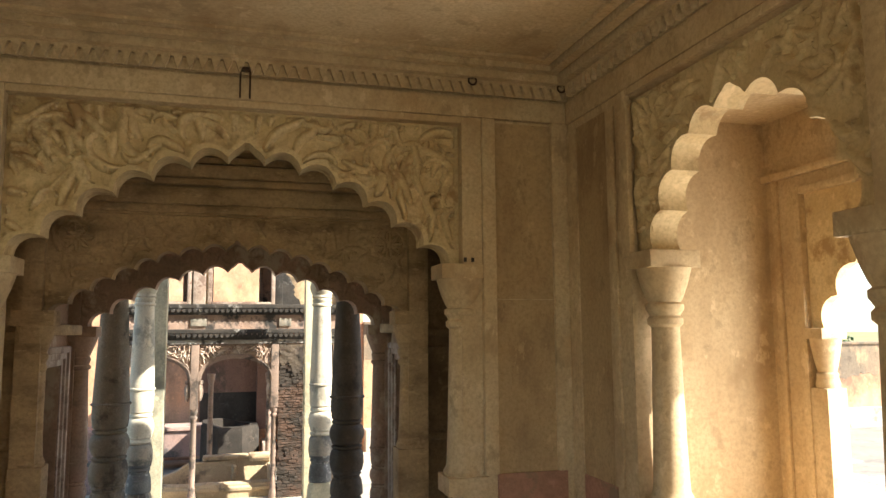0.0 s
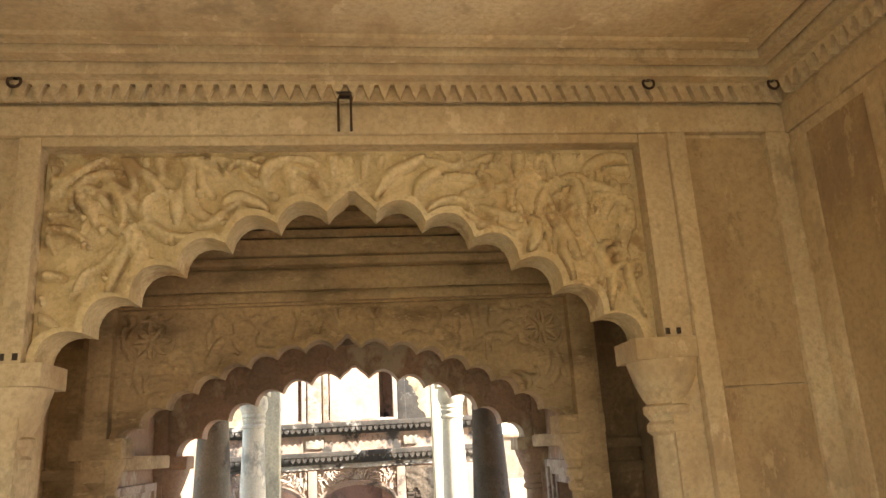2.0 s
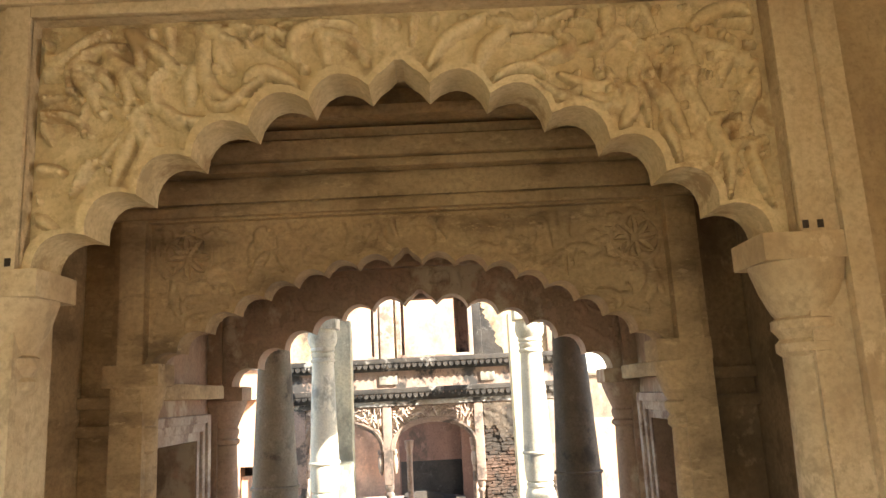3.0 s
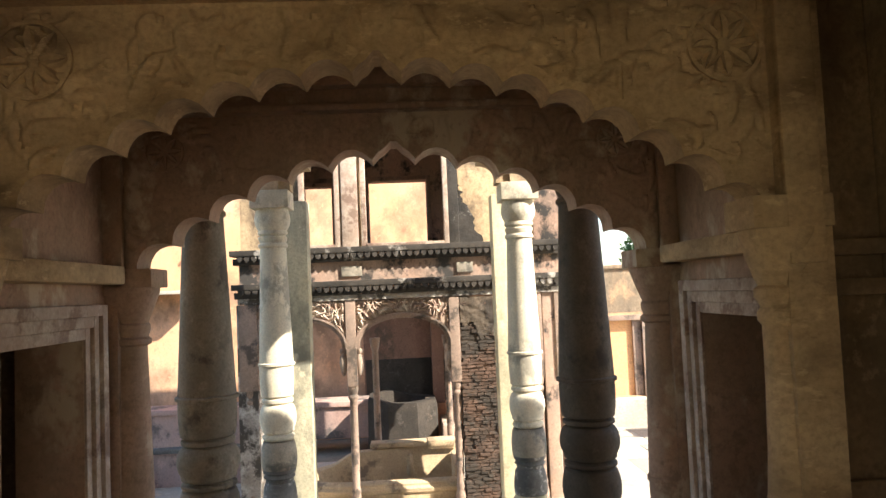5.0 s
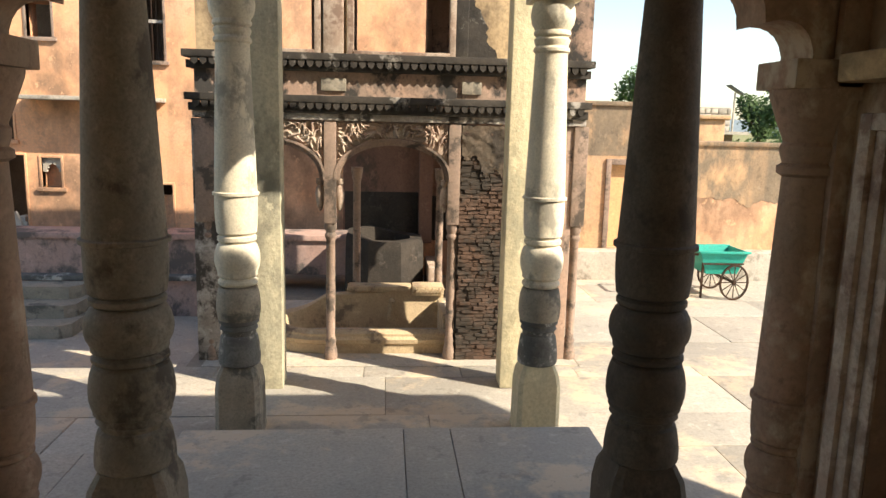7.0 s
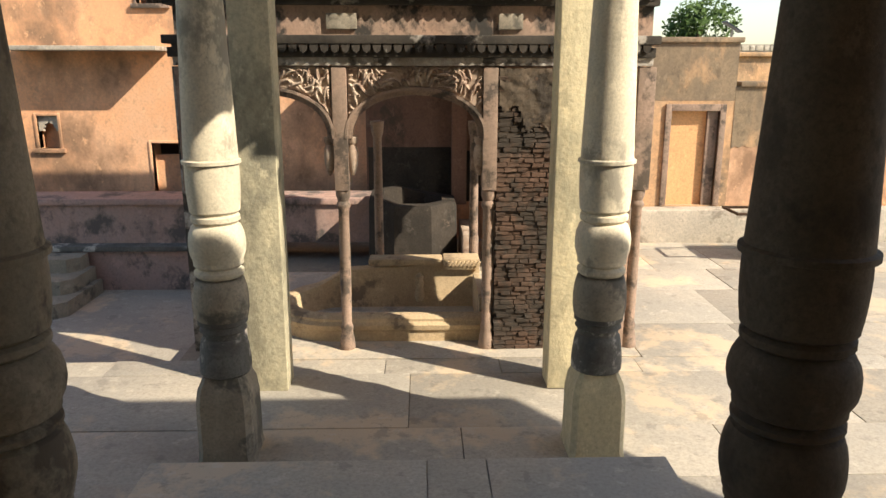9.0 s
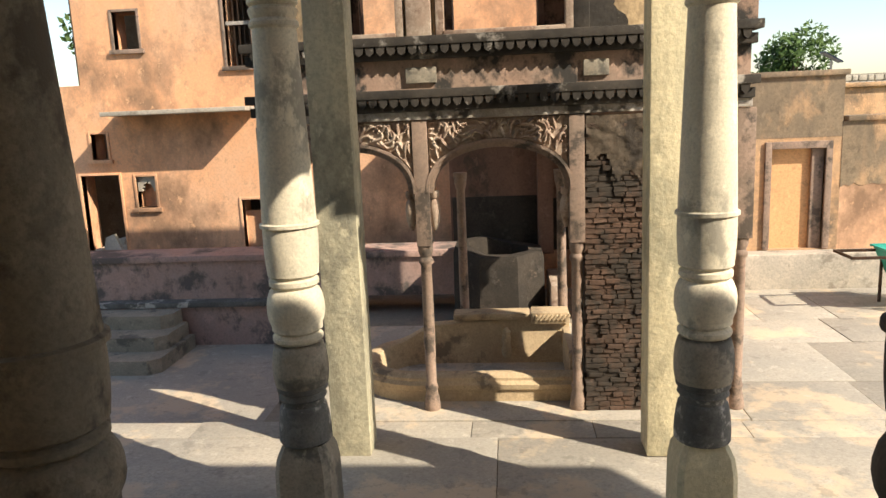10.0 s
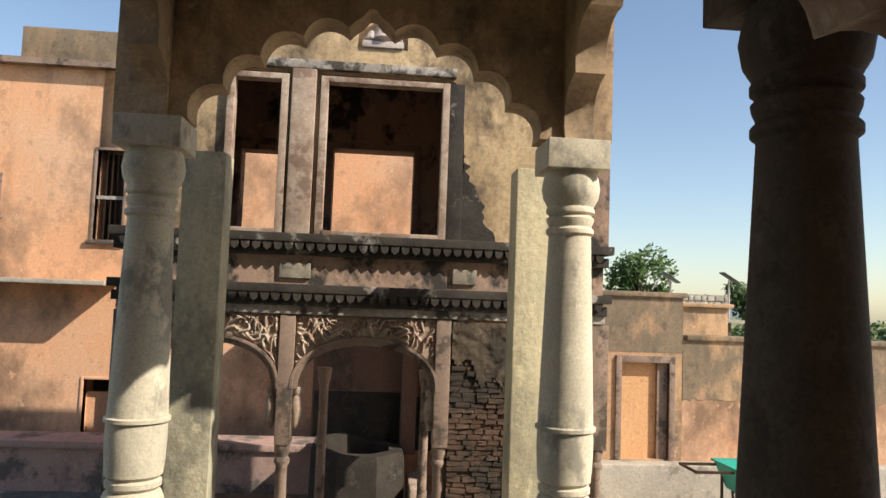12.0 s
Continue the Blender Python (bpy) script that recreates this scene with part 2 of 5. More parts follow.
def thing(name, at=(0, 0, 0), label="", category="", group="", kind=""):
    ob = new(name)
    ob.empty_display_size = 0.1
    ob.location = at
    return tagged(ob, label, category, group, kind)


def bulge(r0, z0, r1, z1, r, n=5):
    """Profile of a rounded drum from (r0, z0) to (r1, z1) that swells to r."""
    out = []
    for i in range(n + 1):
        s = i / n
        base = r0 + (r1 - r0) * s
        out.append((base + (r - max(r0, r1)) * math.sin(math.pi * s) ** 0.7, z0 + (z1 - z0) * s))
    return out


def foils(x0, x1, zs, za, n, power=1.9, depth=0.34, ogee=0.03, steps=7):
    """Cusped arch line from the left spring to the right one."""
    c, h = (x0 + x1) / 2, (x1 - x0) / 2
    fine = [(c + h * math.sin(math.pi / 2 * s), 0) for s in np.linspace(-1, 1, 400)]
    fine = [(x, zs + (za - zs) * (1 - abs((x - c) / h) ** power)) for x, _ in fine]
    acc = [0.0]
    for p, q in zip(fine, fine[1:]):
        acc.append(acc[-1] + math.hypot(q[0] - p[0], q[1] - p[1]))
    tips = []
    for k in range(n + 1):
        want = acc[-1] * k / n
        i = min(int(np.searchsorted(acc, want)), len(fine) - 1)
        tips.append(fine[i])
    line = [tips[0]]
    for k, (p, q) in enumerate(zip(tips, tips[1:])):
        dx, dz = q[0] - p[0], q[1] - p[1]
        d = math.hypot(dx, dz)
        nx, nz = -dz / d, dx / d
        for i in range(1, steps + 1):
            s = i / steps
            lift = depth * d * math.sin(math.pi * s) ** 0.75 if i < steps else 0
            if k == n // 2 and n % 2:
                lift += ogee * max(0, 1 - abs(s - 0.5) * 5)
            line.append((p[0] + dx * s + nx * lift, p[1] + dz * s + nz * lift))
    return line


def arch_plate(bm, line, xl, xr, zt, axis, a, b, zb=None):
    """A wall piece above a cusped line, square outside."""
    zb = line[0][1] if zb is None else zb
    out = [(xl, zb), (xl, zt), (xr, zt), (xr, zb)]
    out += list(reversed(line))
    return prism(bm, out, axis, a, b)


def leaf(bm, u, z, ang, length, width, curl, lift, w0, sign=-1, axis="y", steps=7):
    """A curling, ridged leaf in relief, lying on the plane w = w0."""
    def at(uu, zz, w):
        return (uu, w, zz) if axis == "y" else (w, uu, zz)
    rows = []
    for i in range(steps + 1):
        s = i / steps
        half = width * (math.sin(math.pi * min(1, 0.12 + 0.88 * s)) ** 0.8) * (1 - 0.35 * s) * (1 + 0.18 * (i % 2))
        nu, nz = -math.sin(ang), math.cos(ang)
        hgt = lift * (0.45 + 0.55 * math.sin(math.pi * s * 0.9))
        rows.append([bm.verts.new(at(u + nu * half * k, z + nz * half * k, w0 + sign * hgt * g))
                     for k, g in ((-1.0, -0.1), (-0.55, 0.75), (0.0, 0.45), (0.55, 1.0), (1.0, -0.1))])
        u += math.cos(ang) * length / steps
        z += math.sin(ang) * length / steps
        ang += curl / steps
    for p, q in zip(rows, rows[1:]):
        for i in range(4):
            bm.faces.new((p[i], p[i + 1], q[i + 1], q[i]))


def scroll_relief(line, xl, xr, zt, w0, seed, count, size, lift, sign=-1, axis="y", cell=0.0075):
    """Fused, swelling foliage scrolls that fill the wall above a cusped line."""
    rng = random.Random(seed)
    lx = np.array([p[0] for p in line])
    lz = np.array([p[1] for p in line])
    order = np.argsort(lx)
    lx, lz = lx[order], lz[order]
    zb = float(lz.min())
    mid = (xl + xr) / 2
    nx, nz = int((xr - xl) / cell), int((zt - zb) / cell)
    gx, gz = np.meshgrid(np.linspace(xl, xr, nx), np.linspace(zb, zt, nz), indexing="ij")
    room = np.minimum(np.minimum(gx - xl, xr - gx), np.minimum(zt - gz, (gz - np.interp(gx, lx, lz)) * 0.8))
    hgt = np.zeros_like(gx)

    def dab(x, z, r, h):
        i0, i1 = int((x - r - xl) / cell), int((x + r - xl) / cell) + 2
        j0, j1 = int((z - r - zb) / cell), int((z + r - zb) / cell) + 2
        i0, j0 = max(i0, 0), max(j0, 0)
        if i1 <= i0 or j1 <= j0:
            return
        d = np.hypot(gx[i0:i1, j0:j1] - x, gz[i0:i1, j0:j1] - z) / r
        hgt[i0:i1, j0:j1] = np.maximum(hgt[i0:i1, j0:j1], h * np.sqrt(np.clip(1 - d * d, 0, 1)))

    def roomy(x, z):
        return min(x - xl, xr - x, zt - z, (z - float(np.interp(x, lx, lz))) * 0.8)

    made = []
    for _ in range(count * 60):
        if len(made) >= count:
            break
        x, z = rng.uniform(xl, xr), rng.uniform(zb, zt)
        if roomy(x, z) < size * 0.05 or any((x - a) ** 2 + (z - c) ** 2 < (size * 0.30) ** 2 for a, c in made):
            continue
        made.append((x, z))
        side = 1 if x > mid else -1
        turn = rng.choice((1, 1, -1))
        lean = rng.uniform(-0.8, 0.8)
        top = lift * rng.uniform(0.6, 1.0)
        fat = size * rng.uniform(0.065, 0.105)
        steps = rng.randrange(9, 19)
        for k in range(steps + 1):
            s = k / steps
            u = (x - mid) * side
            ang = 0.75 + lean + 0.8 * math.sin(2 * math.pi * u / (size * 2.6) + 5.0 * z) + turn * (0.0 if s < 0.5 else (s - 0.5) * 4.4)
            if roomy(x, z) < fat * 0.4:
                break
            dab(x, z, fat * (0.35 + 0.75 * math.sin(math.pi * min(1.0, 0.1 + s * 0.85))), top * (0.6 + 0.4 * math.sin(math.pi * s)))
            x += side * math.cos(ang) * size * 0.07
            z += math.sin(ang) * size * 0.07
        dab(x, z, fat * 0.62, top)
    edge = np.clip(room / 0.02, 0, 1)
    hgt *= edge
    hgt[hgt < lift * 0.12] = lift * 0.02
    keep = room > 0.004
    idx = -np.ones(gx.shape, int)
    verts, bm = [], bmesh.new()
    for i in range(nx):
        for j in range(nz):
            if keep[i, j]:
                w = w0 + sign * float(hgt[i, j])
                idx[i, j] = len(verts)
                verts.append(bm.verts.new((gx[i, j], w, gz[i, j]) if axis == "y" else (w, gx[i, j], gz[i, j])))
    for i in range(nx - 1):
        for j in range(nz - 1):
            q = (idx[i, j], idx[i + 1, j], idx[i + 1, j + 1], idx[i, j + 1])
            if min(q) >= 0:
                bm.faces.new([verts[k] for k in q])
    return bm


def rosette(bm, u, z, r, w0, sign=-1, petals=8, lift=0.014):
    for k in range(petals):
        a = 2 * math.pi * k / petals
        leaf(bm, u + math.cos(a) * r * 0.18, z + math.sin(a) * r * 0.18, a, r * 0.72, r * 0.24, 0.3, lift, w0, sign, "y", 5)
    ring = [(r * 0.98, 0), (r, 1), (r * 0.9, 1), (r * 0.9, 0)]
    n = 24
    vs = [[bm.verts.new((u + rr * math.cos(2 * math.pi * i / n), w0 + sign * h * lift * 0.8, z + rr * math.sin(2 * math.pi * i / n))) for i in range(n)] for rr, h in ring]
    for p, q in zip(vs, vs[1:]):
        for i in range(n):
            j = (i + 1) % n
            bm.faces.new((p[i], p[j], q[j], q[i]))


# ---- the hall ----
AX = -0.03          # axis of the arches
GROUND = -0.53
CEIL = 3.20

obj("floor", boxes((-1.86, 2.9, -2.0, 4.9, -0.12, 0.0), (-1.6, 1.5, 4.9, 6.5, -0.12, 0.0)), M_FLAG, None, "worn grey stone floor of the hall", "structure")
ceil = boxes((-2.1, 2.1, -2.2, 4.0, CEIL, CEIL + 0.15))
for d, h in ((0.0, 0.085), (0.12, 0.045), (0.20, 0.018)):
    w = 0.10 if d == 0 else 0.06
    xl, xr, yb, yf = -1.86 + d, 1.85 - d, -2.0 + d, 4.0 - d
    box(ceil, xl, xr, yf - w, yf, CEIL - h, CEIL)
    box(ceil, xl, xr, yb, yb + w, CEIL - h, CEIL)
    box(ceil, xl, xl + w, yb + w, yf - w, CEIL - h, CEIL)
    box(ceil, xr - w, xr, yb + w, yf - w, CEIL - h, CEIL)
obj("ceiling", ceil, M_ROOM, None, "cream plastered ceiling with a stepped border", "structure")

L1 = foils(AX - 1.13, AX + 1.14, 2.01, 2.60, 13, power=1.8)
wall1 = thing("wall_north", (0, 0, 0), "cream plaster wall with a large cusped arch and recessed panels", "wall", kind="structure")
bm = boxes((-2.1, AX - 1.16, 4.02, 4.24, 0, 3.3), (AX + 1.21, 2.1, 4.02, 4.24, 0, 3.3), (AX - 1.16, AX + 1.21, 4.02, 4.24, 2.86, 3.3))
part("masonry", bm, M_ROOM, wall1)
for s in (-1, 1):
    xs = sorted((AX + s * 1.40, AX + s * 1.78))
    part("panel", boxes((xs[0], xs[1], 4.008, 4.03, 1.84, 2.88)), M_RECESS, wall1, "brown stained recessed plaster panel")
    part("panel", boxes((xs[0], xs[1], 4.002, 4.03, 0.86, 1.835)), M_RECESS, wall1, "brown stained recessed plaster panel")
part("arch_spandrel", arch_plate(bmesh.new(), L1, AX - 1.16, AX + 1.21, 2.86, "y", 4.075, 4.22), M_CARVE, wall1)
part("carved_foliage", scroll_relief(L1, AX - 1.15, AX + 1.19, 2.85, 4.074, 3, 120, 0.27, 0.05, cell=0.006), M_CARVE, wall1, "curling stucco leaves in high relief")
def rim_of(line, w0, w1, t=0.022):
    """A raised band that follows the cusped line."""
    bm = bmesh.new()
    rows = []
    c = (line[0][0] + line[-1][0]) / 2
    zc = line[0][1]
    for i, (x, z) in enumerate(line):
        d = math.hypot(x - c, z - zc + 0.4) or 1
        ox, oz = (x - c) / d * t, (z - zc + 0.4) / d * t
        rows.append([bm.verts.new(p) for p in ((x, w0, z), (x, w1, z), (x + ox, w1, z + oz), (x + ox, w0, z + oz))])
    for p, q in zip(rows, rows[1:]):
        for i in range(3):
            bm.faces.new((p[i], p[i + 1], q[i + 1], q[i]))
    return bm


part("arch_rim", rim_of(L1, 4.075, 4.040, 0.03), M_CARVE, wall1)
# mouldings that frame the arch and the side panels
bm = boxes((AX - 1.24, AX - 1.16, 4.0, 4.03, 1.98, 2.90), (AX + 1.21, AX + 1.33, 4.0, 4.03, 1.98, 2.90),
           (AX - 1.16, AX + 1.21, 4.0, 4.03, 2.86, 2.90), bevel=0.006)
for s in (-1, 1):
    xs = sorted((AX + s * 1.33, AX + s * 1.41))
    box(bm, xs[0], xs[1], 3.98, 4.03, 0.86, 2.898, 0.006)
    xs = sorted((AX + s * 1.77, AX + s * 1.88))
    box(bm, xs[0], xs[1], 3.98, 4.03, 0.86, 2.898, 0.006)
box(bm, -1.86, 1.85, 3.985, 4.03, 2.90, 3.02, 0.005)
part("frame_moulding", bm, M_ROOM, wall1)


def cornice(z, pieces, axis="y", w=4.0, sign=-1):
    """Toothed frieze under the ceiling."""
    bm = bmesh.new()
    u0, u1 = pieces
    def slab(a, b, z0, z1):
        if axis == "y":
            box(bm, u0, u1, min(w, w + sign * b), max(w, w + sign * b) , z0, z1)
        else:
            box(bm, min(w, w + sign * b), max(w, w + sign * b), u0, u1, z0, z1)
    slab(0, 0.018, z - 0.01, z + 0.05)
    slab(0, 0.045, z + 0.05, z + 0.085)
    slab(0, 0.075, z + 0.085, z + 0.14)
    n = int((u1 - u0) / 0.062)
    for i in range(n):
        u = u0 + (i + 0.5) * (u1 - u0) / n
        h = 0.026
        pts = [(u - h * 0.9, z + 0.05), (u + h * 0.9, z + 0.05), (u + h * 0.45, z + 0.012), (u, z - 0.014), (u - h * 0.45, z + 0.012)]
        prism(bm, pts, axis, w + sign * 0.012, w + sign * 0.050)
    return bm


part("toothed_cornice", cornice(3.05, (-1.86, 1.85)), M_ROOM, wall1)
part("dado", boxes((AX - 1.83, AX - 1.41, 3.99, 4.03, 0.0, 0.86), (AX + 1.41, AX + 1.83, 3.99, 4.03, 0.0, 0.86), bevel=0.006), M_DADO, wall1, "faded red painted dado")


def engaged_column(name, x, y, z0, zcap, ztop, r, material, label, turn=0, wide=0.17):
    """Half column with moulded base, tapering shaft, ringed neck and flaring capital."""
    t = thing(name, (x, y, 0), label, "column", "wall columns")
    b = bmesh.new()
    box(b, -r * 1.35, r * 1.35, -r * 1.3, r * 1.3, z0, z0 + (0.10 if z0 > 0.5 else 0.86), 0.008)
    zb = z0 + (0.10 if z0 > 0.5 else 0.86)
    part("base", b, material, t)
    h = zcap - zb
    prof = [(r * 1.22, zb), (r * 1.3, zb + 0.02), (r * 1.12, zb + 0.05), (r * 1.08, zb + 0.07), (r * 0.98, zb + 0.35 * h), (r * 0.84, zcap)]
    part("shaft", lathe(bmesh.new(), prof), material, t)
    prof = [(r * 0.86, zcap), (r * 1.06, zcap + 0.015), (r * 1.06, zcap + 0.04), (r * 0.9, zcap + 0.055), (r * 1.0, zcap + 0.07), (r * 1.14, zcap + 0.085),
            (r * 1.14, zcap + 0.11), (r * 0.95, zcap + 0.12), (r * 1.1, zcap + 0.14), (r * 1.38, zcap + 0.20), (r * 1.62, zcap + 0.27), (r * 1.66, zcap + 0.285)]
    part("capital", lathe(bmesh.new(), prof), material, t)
    part("abacus", boxes((-r * 1.72, r * 1.72, -r * 1.4, r * 1.4, zcap + 0.285, ztop), bevel=0.006), material, t)
    return t


for s in (-1, 1):
    engaged_column("engaged_column", AX + s * 1.235, 4.11, 0.75, 1.67, 2.04, 0.088, M_ROOM, "cream plastered half column carrying a cusped arch")

for s in (-1, 1):
    for k in (0, 1):
        part("socket_hole", boxes((AX + s * 1.225 + k * 0.045 - 0.009, AX + s * 1.225 + k * 0.045 + 0.009, 3.997, 4.02, 2.05, 2.075)), M_WOOD, wall1, "small dark peg hole")
# iron hook plate and rings under the cornice
hook = thing("iron_hook", (AX - 0.01, 3.98, 3.06), "rusty iron bracket fixed under the cornice", "hook")
part("plate", boxes((-0.035, 0.035, -0.03, 0.0, -0.01, 0.01), bevel=0.003), M_IRON, hook)
part("prong", boxes((-0.03, -0.02, -0.028, -0.016, -0.16, -0.01)), M_IRON, hook)
part("prong", boxes((0.02, 0.03, -0.028, -0.016, -0.16, -0.01)), M_IRON, hook)
for x in (1.23, 1.79, -1.28, -1.80):
    r = thing("iron_ring", (x, 3.955, 3.10), "small dark iron ring hanging on the cornice", "ring", "cornice rings")
    bm = bmesh.new()
    n, k = 16, 6
    vs = [[bm.verts.new(((0.024 + 0.006 * math.cos(2 * math.pi * j / k)) * math.cos(2 * math.pi * i / n), 0.006 * math.sin(2 * math.pi * j / k) - 0.02,
                         (0.024 + 0.006 * math.cos(2 * math.pi * j / k)) * math.sin(2 * math.pi * i / n))) for j in range(k)] for i in range(n)]
    for i in range(n):
        for j in range(k):
            bm.faces.new((vs[i][j], vs[(i + 1) % n][j], vs[(i + 1) % n][(j + 1) % k], vs[i][(j + 1) % k]))
    part("loop", bm, M_IRON, r)
    part("staple", boxes((-0.008, 0.008, -0.03, 0.03, 0.015, 0.035)), M_IRON, r)

# east wall with the lit bay, west wall its plain twin
EX = 1.85
LE = foils(1.93, 3.16, 2.05, 2.61, 9, power=2.8, depth=0.3, ogee=0.02)
east = thing("wall_east", (0, 0, 0), "cream plaster side wall with a cusped arch to a sunlit bay", "wall", kind="structure")
bm = boxes((EX, EX + 0.2, 3.30, 4.02, 0, 3.3), (EX, EX + 0.2, 1.10, 1.78, 0, 3.3), (EX, EX + 0.2, 1.78, 3.30, 2.84, 3.3), (EX, EX + 0.2, -2.2, 1.10, 0, 3.3),
           (EX, EX + 0.2, 1.78, 3.30, 0, 0.80))
part("masonry", bm, M_ROOM, east)
part("arch_spandrel", arch_plate(bmesh.new(), LE, 1.78, 3.30, 2.84, "x", EX + 0.04, EX + 0.19), M_CARVE, east)
part("carved_foliage", scroll_relief(LE, 1.79, 3.29, 2.83, EX + 0.039, 7, 80, 0.23, 0.034, -1, "x", 0.0075), M_CARVE, east, "curling stucco leaves in relief")
bm = boxes((EX - 0.03, EX, 3.26, 3.34, 2.02, 2.88), (EX - 0.03, EX, 1.72, 1.80, 2.02, 2.88), (EX - 0.03, EX, 1.80, 3.26, 2.84, 2.88), bevel=0.006)
for y0, y1 in ((3.42, 3.50), (3.86, 3.985)):
    box(bm, EX - 0.016, EX, y0, y1, 0.86, 2.84, 0.005)
box(bm, EX - 0.016, EX, -2.0, 3.985, 2.89, 3.02, 0.005)
part("frame_moulding", bm, M_ROOM, east)
part("toothed_cornice", cornice(3.05, (-2.0, 3.92), "x", EX, -1), M_ROOM, east)
part("panel", boxes((EX - 0.006, EX + 0.002, 3.50, 3.86, 0.86, 2.84)), M_RECESS, east, "brown stained plaster panel")
part("dado", boxes((EX - 0.012, EX, 3.50, 3.86, 0, 0.86), bevel=0.004), M_DADO, east, "faded red painted dado")
for y in (3.19, 1.86):
    engaged_column("engaged_column", EX + 0.11, y, 0.74, 1.67, 2.04, 0.080, M_ROOM, "cream plastered half column beside the sunlit bay")

BX = 2.78
bay = thing("wall_bay", (0, 0, 0), "cream plastered bay with an arched window to the court", "wall", kind="structure")
part("end_wall", boxes((EX + 0.2, BX + 0.2, 3.42, 3.6, 0, 3.0)), M_ROOM, bay)
part("near_wall", boxes((EX + 0.2, BX + 0.2, 1.45, 1.63, 0, 3.0)), M_ROOM, bay)
LB = foils(2.12, 3.08, 1.66, 2.10, 7, power=2.0, depth=0.3)
bm = boxes((BX, BX + 0.08, 3.16, 3.42, 0, 3.0), (BX, BX + 0.18, 1.63, 1.98, 0, 3.0), (BX, BX + 0.18, 1.98, 3.16, 2.36, 3.0), (BX, BX + 0.18, 1.98, 3.16, 0.0, 0.55))
part("outer_wall", bm, M_ROOM, bay)
part("arch_spandrel", arch_plate(bmesh.new(), LB, 1.98, 3.16, 2.36, "x", BX + 0.02, BX + 0.08), M_CARVE, bay)
part("seat", boxes((EX + 0.2, BX, 1.63, 3.42, 0.0, 0.5), bevel=0.01), M_ROOM, bay)
part("vault", boxes((EX + 0.2, BX + 0.2, 1.45, 3.6, 2.80, 3.0)), M_ROOM, bay)
part("window_moulding", boxes((BX - 0.02, BX, 3.16, 3.21, 0.5, 2.40), (BX - 0.02, BX, 1.96, 2.02, 0.5, 2.36), (BX - 0.02, BX, 2.02, 3.16, 2.36, 2.40),
                              (BX - 0.035, BX, 1.63, 3.42, 2.46, 2.50), (BX - 0.02, BX, 3.32, 3.36, 0.5, 2.46), bevel=0.005), M_ROOM, bay)
engaged_column("engaged_column", BX + 0.05, 3.11, 0.50, 1.32, 1.66, 0.045, M_ROOM, "slender cream half column of the bay window")
engaged_column("engaged_column", BX + 0.09, 2.04, 0.50, 1.32, 1.66, 0.06, M_ROOM, "slender cream half column of the bay window")

# unseen walls; their openings are added so that sun and sky reach the hall
obj("wall_west", boxes((-2.06, -1.86, -2.2, 1.98, 0, 3.3), (-2.06, -1.86, 3.10, 4.02, 0, 3.3), (-2.06, -1.86, 1.98, 3.10, 2.3, 3.3), (-2.06, -1.86, 1.98, 3.10, 0, 0.55)), M_ROOM, None, "unseen cream plaster wall, window opening added to let light in", "structure")
obj("wall_south", boxes((-2.06, -1.62, -2.2, -2.0, 0, 3.3), (-0.68, -0.47, -2.2, -2.0, 0, 3.3), (0.47, 0.68, -2.2, -2.0, 0, 3.3), (1.62, EX + 0.2, -2.2, -2.0, 0, 3.3),
                        (-1.62, 1.62, -2.2, -2.0, 2.45, 3.3)) , M_ROOM, None, "unseen cream plaster wall, three openings added to let light in", "structure")

# ---- vestibule behind the first arch, and the second arch ----
A2 = 5.0
L2 = foils(-1.18, 1.05, 1.75, 2.20, 17, power=2.1, depth=0.30)
v = thing("wall_vestibule", (0, 0, 0), "sooty plaster vestibule with a low cusped arch and a stepped cornice", "wall", kind="structure")
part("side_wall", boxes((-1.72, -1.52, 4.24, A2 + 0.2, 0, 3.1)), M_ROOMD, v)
# right wall is coloured darker than the left to stand for its shade
part("side_wall", boxes((1.46, 1.66, 4.24, A2 + 0.2, 0, 3.1)), M_SHADED, v, "stained plaster darkened for the side in shade")
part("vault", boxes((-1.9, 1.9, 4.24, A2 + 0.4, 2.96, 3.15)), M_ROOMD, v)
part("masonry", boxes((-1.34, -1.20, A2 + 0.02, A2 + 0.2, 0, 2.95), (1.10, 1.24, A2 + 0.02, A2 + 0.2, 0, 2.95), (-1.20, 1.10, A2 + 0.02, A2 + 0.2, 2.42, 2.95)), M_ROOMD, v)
part("recess_wall", boxes((-1.515, -1.34, A2 + 0.13, A2 + 0.2, 0, 2.95)), M_ROOMD, v, "stained plaster recess")
part("recess_wall", boxes((1.24, 1.455, A2 + 0.13, A2 + 0.2, 0, 2.95)), M_SHADED, v, "stained plaster recess")
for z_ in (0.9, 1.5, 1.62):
    part("recess_band", boxes((1.24, 1.46, A2 + 0.10, A2 + 0.13, z_, z_ + 0.05), bevel=0.006), M_SHADED, v)
    part("recess_band", boxes((-1.52, -1.34, A2 + 0.10, A2 + 0.13, z_, z_ + 0.05), bevel=0.006), M_ROOMD, v)
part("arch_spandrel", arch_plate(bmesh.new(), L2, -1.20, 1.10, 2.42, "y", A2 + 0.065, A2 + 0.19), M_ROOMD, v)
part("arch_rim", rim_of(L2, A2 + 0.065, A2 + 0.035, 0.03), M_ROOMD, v)
